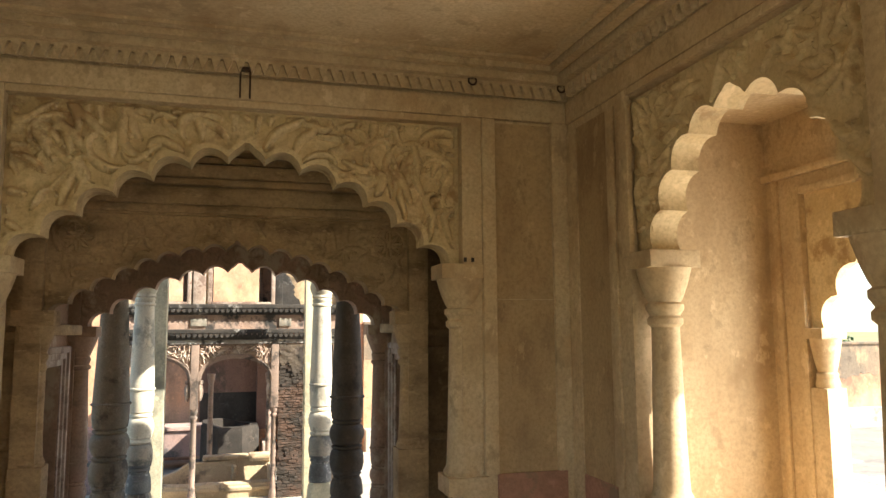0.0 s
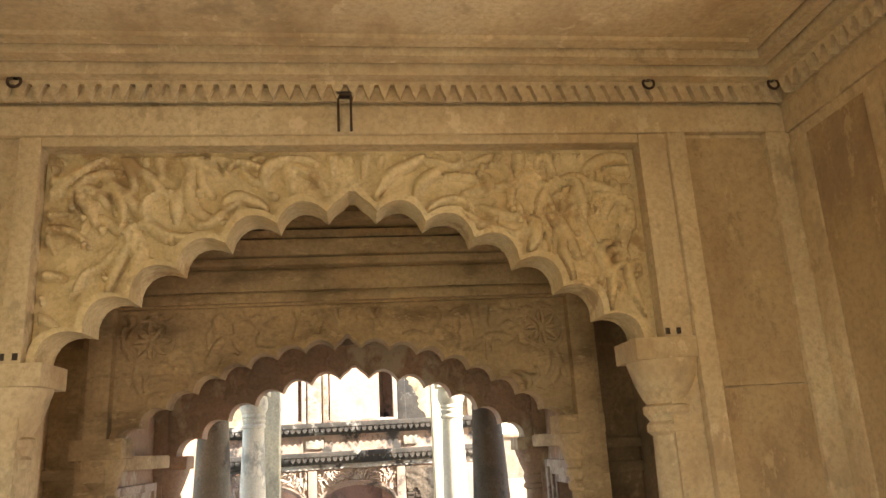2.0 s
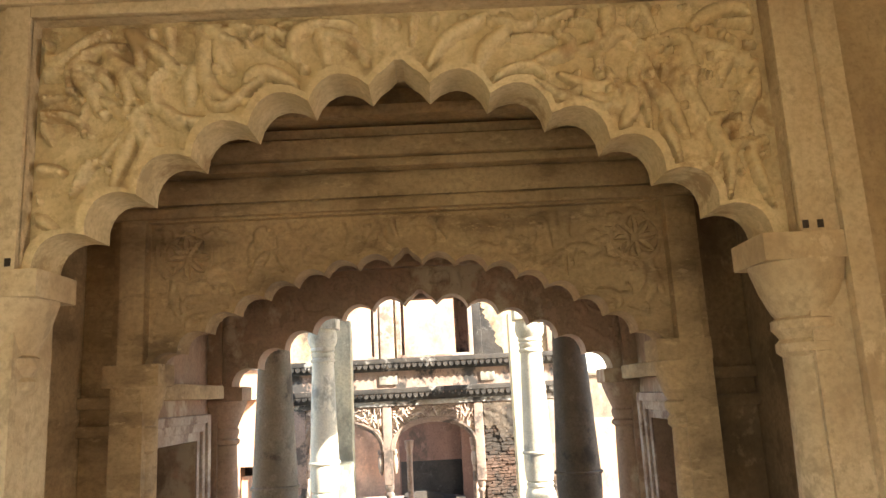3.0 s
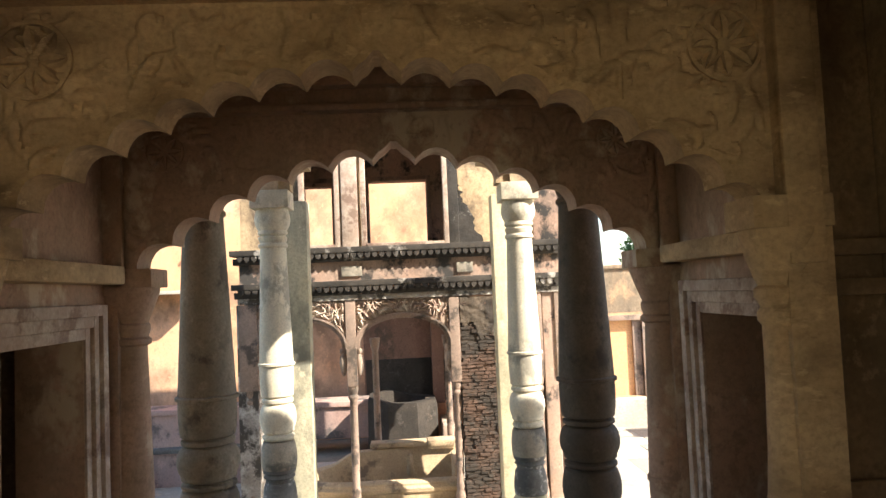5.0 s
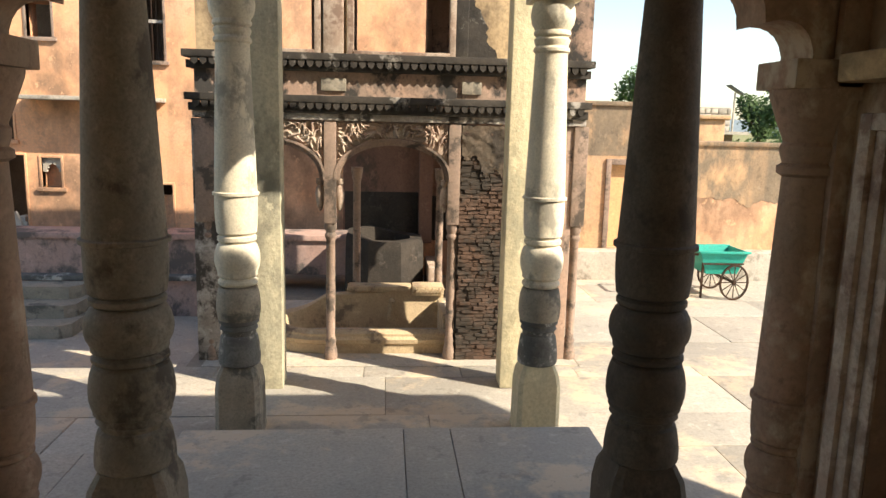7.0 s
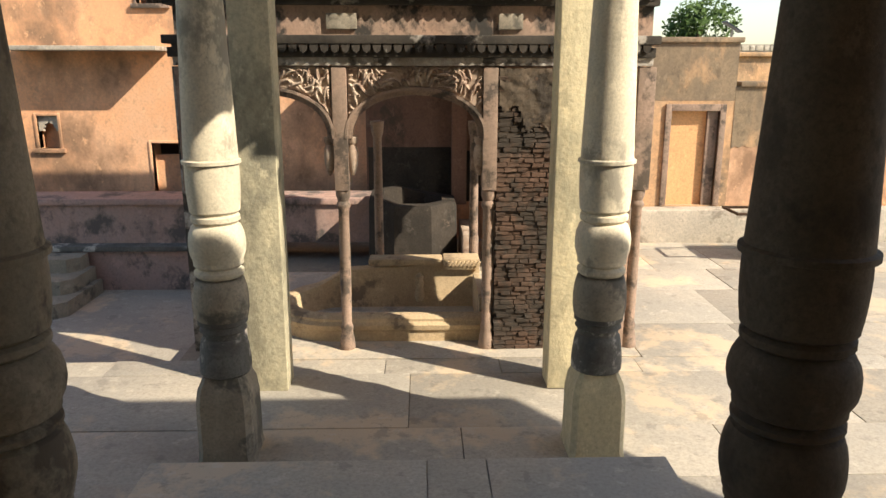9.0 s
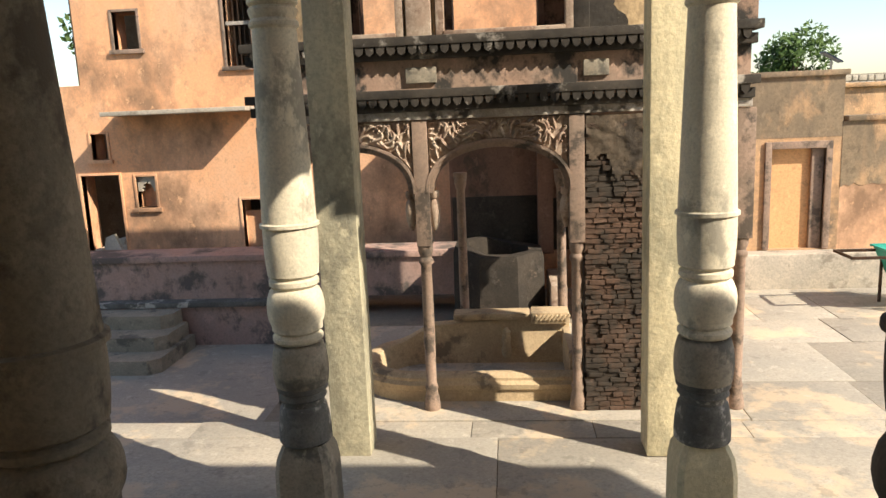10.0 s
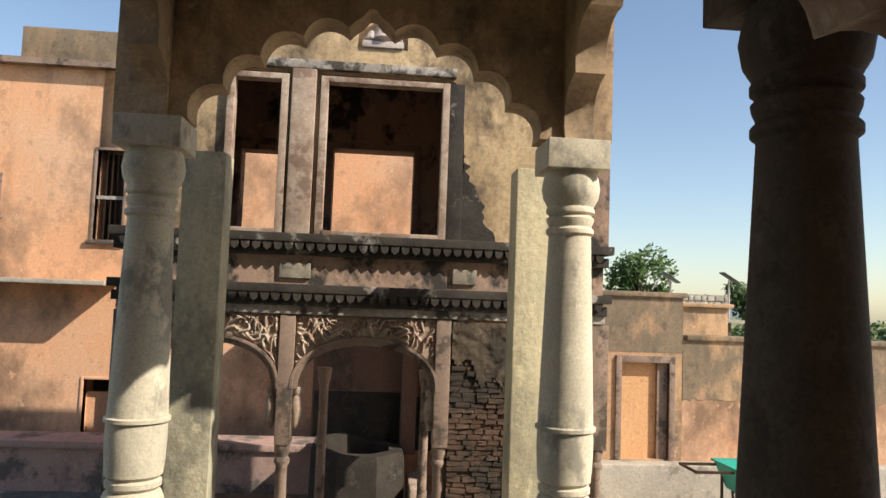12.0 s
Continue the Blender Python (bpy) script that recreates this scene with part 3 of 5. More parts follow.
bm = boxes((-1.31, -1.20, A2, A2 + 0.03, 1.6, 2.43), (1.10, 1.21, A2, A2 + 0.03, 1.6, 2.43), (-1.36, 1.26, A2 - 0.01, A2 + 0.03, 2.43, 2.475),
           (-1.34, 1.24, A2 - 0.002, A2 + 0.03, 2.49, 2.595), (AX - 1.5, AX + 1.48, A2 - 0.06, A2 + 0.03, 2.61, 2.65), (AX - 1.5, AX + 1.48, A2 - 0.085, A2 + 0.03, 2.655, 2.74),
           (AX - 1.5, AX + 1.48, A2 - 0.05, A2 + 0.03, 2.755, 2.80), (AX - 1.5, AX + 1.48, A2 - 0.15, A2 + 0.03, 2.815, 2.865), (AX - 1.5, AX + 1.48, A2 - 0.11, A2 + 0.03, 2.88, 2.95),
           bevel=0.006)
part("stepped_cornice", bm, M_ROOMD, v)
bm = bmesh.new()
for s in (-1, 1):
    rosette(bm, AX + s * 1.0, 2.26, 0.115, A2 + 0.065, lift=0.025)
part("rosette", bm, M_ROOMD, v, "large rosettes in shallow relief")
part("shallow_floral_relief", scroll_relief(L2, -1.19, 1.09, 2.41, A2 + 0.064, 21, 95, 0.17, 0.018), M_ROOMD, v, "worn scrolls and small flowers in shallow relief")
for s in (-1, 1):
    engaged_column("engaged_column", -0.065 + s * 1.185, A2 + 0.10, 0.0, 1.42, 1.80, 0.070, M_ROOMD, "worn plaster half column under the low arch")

# ---- passage with side doors, and the third arch ----
A3 = 6.12
L3 = foils(AX - 1.11, AX + 1.10, 1.69, 2.15, 13, power=2.0, depth=0.32, ogee=0.03)
p3 = thing("wall_passage", (0, 0, 0), "faded red plaster passage with two side doorways and a cusped arch", "wall", kind="structure")
for s in (-1, 1):
    def sx(a, b):
        return tuple(sorted((AX + s * a, AX + s * b)))
    x0, x1 = sx(1.24, 1.5)
    part("side_wall", boxes((x0, x1, A2 + 0.2, 5.30, 0, 3.0), (x0, x1, 5.92, A3 + 0.02, 0, 3.0), (x0, x1, 5.30, 5.92, 1.43, 3.0)), M_RED, p3)
    x0, x1 = sx(1.5, 2.3)
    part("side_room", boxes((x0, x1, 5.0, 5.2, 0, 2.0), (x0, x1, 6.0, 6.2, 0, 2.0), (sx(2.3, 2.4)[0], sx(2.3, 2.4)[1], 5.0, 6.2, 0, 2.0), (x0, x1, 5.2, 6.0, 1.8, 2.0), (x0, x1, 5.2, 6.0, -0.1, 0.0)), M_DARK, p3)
    door = thing("door_frame", (AX + s * 1.24, 5.61, 0), "moulded faded red stone doorway with a projecting lintel", "doorway", "side doorways")
    for d, (w0, w1) in enumerate(((0.31, 0.355), (0.355, 0.40), (0.40, 0.45))):
        q = 0.012 + 0.016 * d
        xs = tuple(sorted((0, -s * q)))
        part("jamb", boxes((*xs, -w1, -w0, 0, 1.43 + 0.045 * (d + 1)), (*xs, w0, w1, 0, 1.43 + 0.045 * (d + 1)), (*xs, -w0, w0, 1.43 + 0.045 * d, 1.43 + 0.045 * (d + 1)), bevel=0.005), M_JAMB, door)
    xs = tuple(sorted((0, -s * 0.11)))
    part("lintel", boxes((*xs, -0.50, 0.47, 1.645, 1.72), bevel=0.01), M_ROOMD, door, "projecting pale stone lintel")
bm = boxes((AX - 1.5, AX - 1.19, A3 + 0.02, A3 + 0.22, 0, 3.0), (AX + 1.19, AX + 1.5, A3 + 0.02, A3 + 0.22, 0, 3.0), (AX - 1.19, AX + 1.19, A3 + 0.02, A3 + 0.22, 2.36, 3.0))
part("masonry", bm, M_RED, p3)
part("arch_spandrel", arch_plate(bmesh.new(), L3, AX - 1.19, AX + 1.19, 2.36, "y", A3 + 0.055, A3 + 0.2), M_RED, p3)
part("arch_rim", rim_of(L3, A3 + 0.055, A3 + 0.03, 0.028), M_RED, p3)
bm = boxes((AX - 1.5, AX + 1.5, A3 - 0.02, A3 + 0.03, 2.36, 2.39), (AX - 1.5, AX + 1.5, A3 - 0.05, A3 + 0.03, 2.46, 2.52), (AX - 1.24, AX - 1.16, A3, A3 + 0.03, 1.6, 2.36), (AX + 1.16, AX + 1.24, A3, A3 + 0.03, 1.6, 2.36), bevel=0.005)
part("moulding", bm, M_RED, p3)
bm = bmesh.new()
for s in (-1, 1):
    rosette(bm, AX + s * 0.99, 2.21, 0.085, A3 + 0.055, lift=0.022)
part("rosette", bm, M_RED, p3)
part("shallow_floral_relief", scroll_relief(L3, AX - 1.18, AX + 1.18, 2.35, A3 + 0.054, 23, 80, 0.18, 0.015), M_RED, p3)
part("vault", boxes((AX - 1.5, AX + 1.5, A2 + 0.2, A3 + 0.22, 2.75, 3.0)), M_RED, p3)


def turned(zb, zr, zc, r, neck=0.77):
    """Profile of the turned shaft: drums from zb to the ring at zr, taper to the neck at zc."""
    h = zr - zb
    pr = []
    pr += [(r * 0.92, zb)] + bulge(r * 0.98, zb + 0.01, r * 0.86, zb + 0.17 * h, r * 1.02)
    pr += [(r * 0.78, zb + 0.18 * h), (r * 0.80, zb + 0.205 * h), (r * 0.90, zb + 0.215 * h), (r * 0.82, zb + 0.24 * h), (r * 0.94, zb + 0.25 * h), (r * 0.94, zb + 0.27 * h)]
    pr += bulge(r * 0.97, zb + 0.275 * h, r * 0.90, zb + 0.46 * h, r * 1.06)
    pr += [(r * 0.80, zb + 0.47 * h), (r * 0.92, zb + 0.485 * h), (r * 0.92, zb + 0.50 * h), (r * 0.78, zb + 0.515 * h), (r * 0.92, zb + 0.53 * h), (r * 0.92, zb + 0.545 * h)]
    pr += bulge(r * 0.92, zb + 0.55 * h, r * 0.90, zb + 0.71 * h, r * 1.06)
    pr += [(r * 0.78, zb + 0.72 * h), (r * 0.90, zb + 0.735 * h), (r * 0.90, zb + 0.755 * h), (r * 0.80, zb + 0.765 * h), (r * 0.92, zb + 0.78 * h)]
    pr += bulge(r * 0.92, zb + 0.785 * h, r * 0.97, zr - 0.012, r * 1.0)
    pr += [(r * 1.06, zr - 0.008), (r * 1.06, zr + 0.008), (r * 0.97, zr + 0.014), (r * (0.62 + neck * 0.37), zr + (zc - zr) * 0.35), (r * neck, zc)]
    return pr


def porch_column(name, x, y, z0, zb, zr, zc, ztop, r, material, low, label, neck=0.77, foot=None):
    t = thing(name, (x, y, z0), label, "column", "porch columns")
    a = r * 1.06
    b = bmesh.new()
    pts = [(a * 1.04, 0), (a, 0.04), (a * 0.98, (zb - z0) * 0.7), (a * 0.9, (zb - z0) - 0.06), (a * 0.72, zb - z0)]
    rings = []
    for h, z in pts:
        c = h * 0.80 if z > 0 else h * 0.86
        rings.append([b.verts.new((u, w, z)) for u, w in ((-c, -h), (c, -h), (h, -c), (h, c), (c, h), (-c, h), (-h, c), (-h, -c))])
    for p, q in zip(rings, rings[1:]):
        for i in range(8):
            b.faces.new((p[i], p[(i + 1) % 8], q[(i + 1) % 8], q[i]))
    b.faces.new(rings[0][::-1])
    b.faces.new(rings[-1])
    part("base", b, foot or low, t)
    zsplit = zb + (zr - zb) * 0.27
    prof = turned(zb, zr, zc, r, neck)
    part("foot_drum", lathe(bmesh.new(), [(q[0], q[1] - z0) for q in prof if q[1] <= zsplit + 0.002]), low, t)
    zmid = zb + (zr - zb) * 0.4655
    if foot:
        part("lower_drum", lathe(bmesh.new(), [(q[0], q[1] - z0) for q in prof if zsplit - 0.002 <= q[1] <= zmid + 0.006]), M_STONEM, t, "grey drum, darker than the shaft")
    part("shaft", lathe(bmesh.new(), [(q[0], q[1] - z0) for q in prof if q[1] >= (zmid - 0.008 if foot else zsplit - 0.002)]), material, t)
    k = r * neck
    prof = [(k, zc), (k * 1.13, zc + 0.012), (k * 1.13, zc + 0.03), (k * 1.0, zc + 0.045), (k * 1.1, zc + 0.07), (k * 1.12, zc + 0.085), (k * 0.98, zc + 0.10), (k * 1.14, zc + 0.112), (k * 1.14, zc + 0.13),
            (k * 1.08, zc + 0.14), (k * 1.3, zc + 0.18), (k * 1.38, zc + 0.23), (k * 1.3, zc + 0.28), (k * 1.2, zc + 0.31)]
    part("capital", lathe(bmesh.new(), [(q[0], q[1] - z0) for q in prof]), material, t)
    part("abacus", boxes((-r * 1.1, r * 1.1, -r * 1.1, r * 1.1, zc + 0.31 - z0, ztop - z0), bevel=0.008), material, t)
    return t


C1Y, C2Y = 6.91, 8.82
STEP = -0.30
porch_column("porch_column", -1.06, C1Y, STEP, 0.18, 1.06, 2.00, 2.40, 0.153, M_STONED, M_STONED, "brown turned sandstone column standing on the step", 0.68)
# right column takes the copy with shade in its colour
porch_column("porch_column", 0.955, C1Y, STEP, 0.18, 1.06, 2.00, 2.40, 0.153, M_STONEB, M_STONEB, "turned sandstone column standing on the step, colour darkened for its shade", 0.68)
porch_column("porch_column", -1.03, C2Y, GROUND, -0.06, 1.045, 1.95, 2.40, 0.135, M_STONE, M_GREY, "limewashed turned stone column with a blackened foot", 0.75, M_STONEM)
porch_column("porch_column", 0.93, C2Y, GROUND, -0.06, 1.045, 1.95, 2.40, 0.135, M_STONE, M_GREY, "limewashed turned stone column with a pale square base", 0.75, M_YELLOW)

# porch arches and roof
PX0, PX1 = -1.20, 1.10
porch = thing("porch_canopy", (0, 0, 0), "limewashed porch roof on cusped arches between the columns", "porch", kind="structure")
LP = foils(-0.87, 0.75, 2.40, 2.88, 9, power=2.2, depth=0.30, ogee=0.05)
part("front_arch", arch_plate(bmesh.new(), LP, PX0, PX1, 3.30, "y", C2Y - 0.09, C2Y + 0.09), M_PORCH, porch)
LP1 = foils(-0.87, 0.76, 2.40, 2.90, 9, power=2.2, depth=0.30, ogee=0.05)
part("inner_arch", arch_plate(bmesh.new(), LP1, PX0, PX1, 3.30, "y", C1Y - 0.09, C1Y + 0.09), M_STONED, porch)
LS = foils(C1Y + 0.14, C2Y - 0.14, 2.40, 3.02, 7, power=2.6, depth=0.30)
LS0 = foils(A3 + 0.22, C1Y - 0.14, 2.40, 2.70, 3, power=2.2, depth=0.30)
for x in (-1.03, 0.93):
    part("side_arch", arch_plate(bmesh.new(), LS, C1Y + 0.09, C2Y - 0.09, 3.30, "x", x - 0.07, x + 0.07), M_PORCH, porch)
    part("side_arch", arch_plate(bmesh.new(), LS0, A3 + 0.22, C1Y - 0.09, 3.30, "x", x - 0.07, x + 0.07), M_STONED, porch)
part("roof", boxes((PX0 - 0.12, PX1 + 0.12, A3 + 0.24, C2Y + 0.24, 3.30, 3.45), bevel=0.02), M_STONE, porch)

# outer front of the building and its roof
front = thing("wall_front", (0, 0, 0), "unseen outer front of the building, right part added tall and dark for shade", "wall", kind="structure")
part("masonry", boxes((-5.0, AX - 1.5, A3 + 0.02, A3 + 0.22, -0.6, 3.6), (AX - 1.5, AX + 1.5, A3 + 0.02, A3 + 0.22, 3.0, 3.6)), M_ROOM, front)
# unseen right part: height added to shade the court, dark to cut bounce light
part("masonry", boxes((AX + 1.5, 3.2, A3 + 0.02, A3 + 0.22, -0.6, 4.5)), M_STONED, front)
part("roof", boxes((-5.0, 2.3, 4.0, A3 + 0.22, 3.35, 3.6)), M_ROOM, front)
for s in (-1, 1):
    t = thing("engaged_column", (AX + s * 1.175, A3 + 0.12, 0), "faded red turned half column under the inner arch", "column", "wall columns")
    part("base", boxes((-0.11, 0.11, -0.11, 0.11, 0.0, 0.10), bevel=0.008), M_RED, t)
    part("shaft", lathe(bmesh.new(), turned(0.10, 0.69, 1.38, 0.092)), M_RED, t)
    part("capital", lathe(bmesh.new(), [(0.072, 1.38), (0.088, 1.39), (0.088, 1.41), (0.074, 1.42), (0.084, 1.45), (0.084, 1.47), (0.076, 1.48), (0.10, 1.54), (0.125, 1.61), (0.128, 1.63)]), M_RED, t)
    part("abacus", boxes((-0.135, 0.135, -0.12, 0.10, 1.63, 1.71), bevel=0.006), M_RED, t)
# unseen sloped blocker, its outline set to cast the shadow edge on the court
obj("wing_east", prism(bmesh.new(), [(3.2, -0.7), (3.9, -0.7), (4.55, 1.86), (5.1, 2.9), (6.1, 4.5), (3.2, 4.5)], "y", 6.1, 6.34), M_STONED, None, "unseen dark sloped wall added to shade the court", "structure")

# ---- court ----
obj("ground", boxes((-400, 400, -300, 900, -1.2, -0.95)), M_GRASS, None, "dry open grassland around the court", "structure")
obj("court_bed", boxes((-1.75, 30, 6.34, 10.15, -0.95, GROUND - 0.03), (-8.0, -1.75, 6.34, 10.12, -0.95, GROUND - 0.03), (-1.75, 30, 10.15, 15.0, -0.95, GROUND - 0.03),
                       (2.1, 30, -12, 6.34, -0.95, GROUND - 0.03)), M_GROUND, None, "earth bed under the flagstones", "structure")
obj("sunken_yard", boxes((-9.0, -1.75, 10.12, 14.0, -0.95, -0.86)), M_FLAG, None, "rough grey sunken yard", "structure")
step = thing("doorstep", (0, 0, STEP), "broad grey stone doorstep of three slabs", "step")
for x0, x1 in ((-1.27, 0.02), (0.022, 0.30), (0.302, 1.16)):
    part("slab", boxes((x0, x1, 7.36, 8.31, GROUND + 0.02 - STEP, 0), bevel=0.012), M_FLAG, step)
for x0, x1 in ((-1.27, -0.32), (-0.318, 1.16)):
    part("slab", boxes((x0, x1, 6.45, 7.354, GROUND + 0.02 - STEP, 0), bevel=0.012), M_FLAG, step)
obj("threshold", boxes((AX - 1.19, AX + 1.19, 6.30, 6.46, -0.45, 0.0), bevel=0.012), M_FLAG, None, "worn stone threshold", "structure")

# yellow rendered pillars before the pavilion
for x0, x1 in ((-1.10, -0.86), (0.81, 1.06)):
    t = thing("rendered_pillar", ((x0 + x1) / 2, 9.68, GROUND), "square pillar in rough pale yellow render", "pillar", "rendered pillars")
    h = (x1 - x0) / 2
    part("shaft", boxes((-h, h, -0.11, 0.11, 0, 2.95), bevel=0.012), M_YELLOW if x0 > 0 else M_YELLOWD, t)

# ---- well pavilion ----
TY = 10.25
tw = thing("well_pavilion", (0, 0, 0), "two-storey well pavilion of peeling pink plaster with black crusted cornices", "pavilion")


def arch_round(x0, x1, zs, za, n=22):
    c, h = (x0 + x1) / 2, (x1 - x0) / 2
    return [(c - h * math.cos(math.pi * i / n), zs + (za - zs) * math.sin(math.pi * i / n) ** 0.85) for i in range(n + 1)]


for k, (x0, x1, xl, xr) in enumerate(((-0.47, 0.40, -0.495, 0.425), (-1.44, -0.64, -1.47, -0.605))):
    ln = arch_round(x0, x1, 1.02, 1.31)
    outer = arch_round(x0 - 0.05, x1 + 0.05, 1.02, 1.365)
    part("arch_spandrel", arch_plate(bmesh.new(), ln, xl, xr, 1.50, "y", TY + 0.03, TY + 0.12, 0.98), M_FRAME, tw)
    part("carved_foliage", scroll_relief(outer, xl, xr, 1.50, TY + 0.028, 11 + k, 190, 0.12, 0.036, cell=0.005), M_JAMB, tw, "peeling carved foliage in pale stone")
    b = bmesh.new()
    for q, (i0, i1, dep) in enumerate(((0.0, 0.016, 0.022), (0.016, 0.034, 0.010), (0.034, 0.052, -0.004))):
        r2 = arch_round(x0 - i0, x1 + i0, 1.02, 1.31 + i0 * 1.05)
        r3 = arch_round(x0 - i1, x1 + i1, 1.02, 1.31 + i1 * 1.05)
        for (p0, p1), (p2, p3) in zip(zip(r2, r2[1:]), zip(r3, r3[1:])):
            prism(b, [p0, p1, p3, p2], "y", TY + dep, TY + 0.05)
    part("arch_moulding", b, M_FRAME, tw)
    for x in (x0 - 0.005, x1 + 0.005):
        b = bmesh.new()
        lathe(b, [(0.008, 0.76), (0.022, 0.79), (0.034, 0.84), (0.040, 0.90), (0.034, 0.95), (0.022, 0.975), (0.034, 0.99), (0.034, 1.03)], x, TY + 0.06, 12)
        part("pendant_bracket", b, M_JAMB, tw)
for x, wdt in ((-0.55, 0.05), (0.475, 0.05), (-1.55, 0.09), (1.30, 0.05), (1.54, 0.06)):
    c = part("post", boxes((x - wdt, x + wdt, TY, TY + 0.14, 0.66, 1.50), bevel=0.006), M_FRAME, tw)
    b = lathe(bmesh.new(), [(0.055, GROUND), (0.06, GROUND + 0.02), (0.05, GROUND + 0.10), (0.04, GROUND + 0.14), (0.048, GROUND + 0.17), (0.036, GROUND + 0.2), (0.040, 0.0), (0.037, 0.52), (0.05, 0.54), (0.05, 0.56), (0.038, 0.58), (0.052, 0.62), (0.052, 0.66)], x, TY + 0.06, 16)
    part("colonnette", b, M_FRAME, tw)
part("corner_pier", boxes((-1.66, -1.47, TY + 0.02, TY + 0.3, GROUND, 1.5), bevel=0.01), M_WHITE, tw)
part("corner_pier", boxes((1.36, 1.49, TY + 0.02, TY + 0.3, GROUND, 1.5), bevel=0.01), M_TOWER, tw)
part("string_course", boxes((-1.64, 1.57, TY - 0.01, TY + 0.2, 1.505, 1.56), bevel=0.006), M_WHITE, tw)


def toothed(z0, z1, out, mat_, name):
    b = boxes((-1.63 - out * 0.5, 1.54 + out * 0.5, TY - out * 0.5, TY + 0.2, z0, z0 + (z1 - z0) * 0.45), (-1.63 - out * 0.8, 1.54 + out * 0.8, TY - out, TY + 0.2, z0 + (z1 - z0) * 0.6, z1), bevel=0.006)
    n = 46
    for i in range(n):
        x = -1.63 + (i + 0.5) * 3.17 / n
        prism(b, [(x - 0.03, z0 + (z1 - z0) * 0.6), (x + 0.03, z0 + (z1 - z0) * 0.6), (x + 0.022, z0 + (z1 - z0) * 0.3), (x, z0 + (z1 - z0) * 0.18), (x - 0.022, z0 + (z1 - z0) * 0.3)], "y", TY - out * 0.9, TY - out * 0.4)
    part(name, b, mat_, tw, "black crusted toothed cornice")


toothed(1.56, 1.70, 0.07, M_SOOT, "lower_cornice")
part("frieze", boxes((-1.62, 1.555, TY + 0.01, TY + 0.2, 1.70, 1.89)), M_TOWER, tw)
part("frieze_block", boxes((-0.62, -0.42, TY - 0.012, TY + 0.1, 1.74, 1.84), bevel=0.004), M_STONEM, tw)
part("frieze_block", boxes((0.52, 0.68, TY - 0.012, TY + 0.1, 1.74, 1.84), bevel=0.004), M_STONEM, tw)
toothed(1.89, 2.03, 0.08, M_SOOT, "upper_cornice")
# upper storey
for r in ((0.50, 1.58, 0.02, 2.03, 4.0), (-0.62, -0.42, 0.02, 2.03, 3.12), (-1.60, -1.02, 0.02, 2.03, 3.12), (-1.60, 0.50, 0.02, 3.12, 3.32), (-1.60, -0.18, 0.02, 3.32, 4.0), (0.16, 0.50, 0.02, 3.32, 4.0), (-0.18, 0.16, 0.1, 3.32, 4.0)):
    part("upper_wall", boxes((r[0], r[1], TY + r[2], TY + 0.2, r[3], r[4])), M_BLOTCH, tw, "stained pale plaster")
part("dark_pilaster", boxes((0.455, 0.56, TY - 0.02, TY + 0.02, 2.03, 3.10), bevel=0.01), M_SOOT, tw)
for x0, x1 in ((-0.41, 0.46), (-1.02, -0.62)):
    w = part("window_frame", boxes((x0, x0 + 0.05, TY - 0.02, TY + 0.08, 2.03, 3.10), (x1 - 0.05, x1, TY - 0.02, TY + 0.08, 2.03, 3.10), (x0 + 0.05, x1 - 0.05, TY - 0.02, TY + 0.08, 3.06, 3.10),
                                   (x0 + 0.05, x1 - 0.05, TY - 0.03, TY + 0.08, 2.03, 2.06), bevel=0.006), M_JAMB, tw)
part("lintel_band", boxes((-1.62, 0.5, TY - 0.03, TY + 0.02, 3.14, 3.20), bevel=0.006), M_WHITE, tw)
part("pilaster", boxes((-0.60, -0.44, TY - 0.03, TY + 0.02, 2.03, 3.14), bevel=0.01), M_JAMB, tw)
part("corner_post", boxes((1.30, 1.583, TY - 0.02, TY + 0.02, 2.03, 4.0), bevel=0.01), M_TOWER, tw)
rg = random.Random(12)
right = [(0.80 - 0.34 * i / 24 + rg.uniform(-0.035, 0.035), 2.03 + 0.034 * i) for i in range(24)]
left = [(0.555 + rg.uniform(-0.012, 0.012), 2.82 - 0.066 * i) for i in range(12)]
part("black_crust", prism(bmesh.new(), [(0.56, 2.03)] + right + left, "y", TY - 0.012, TY + 0.03), M_SOOT, tw, "ragged black crust flaking off the plaster")
# sides, floor slab, back wall with openings, roof
BY = 11.4
part("side_wall", boxes((-1.62, -1.45, TY + 0.2, BY, 1.5, 4.0)), M_TOWER, tw)
part("side_wall", boxes((1.42, 1.58, TY + 0.2, BY, 1.5, 4.0)), M_TOWER, tw)
part("upper_floor", boxes((-1.45, 1.42, TY + 0.2, BY, 1.75, 1.95)), M_TOWER, tw)
part("roof", boxes((-1.75, 1.72, TY - 0.12, BY + 0.22, 4.0, 4.12)), M_TOWER, tw)
for r in ((-1.45, -1.12, 1.5, 4.0), (-0.80, -0.38, 1.5, 4.0), (0.285, 1.42, 1.5, 4.0), (-1.12, -0.80, 2.81, 4.0), (-0.38, 0.285, 2.85, 4.0), (-1.12, -0.80, 1.5, 2.11), (-0.38, 0.285, 1.5, 2.11)):
    part("back_wall", boxes((r[0], r[1], BY, BY + 0.18, r[2], r[3])), M_TOWER, tw)
for x0, x1 in ((-0.38, 0.285), (-1.12, -0.80)):
    part("window_frame", boxes((x0 - 0.05, x0, BY - 0.03, BY + 0.02, 2.08, 2.90), (x1, x1 + 0.05, BY - 0.03, BY + 0.02, 2.08, 2.90), (x0, x1, BY - 0.03, BY + 0.02, 2.85, 2.90), bevel=0.005), M_FRAME, tw)
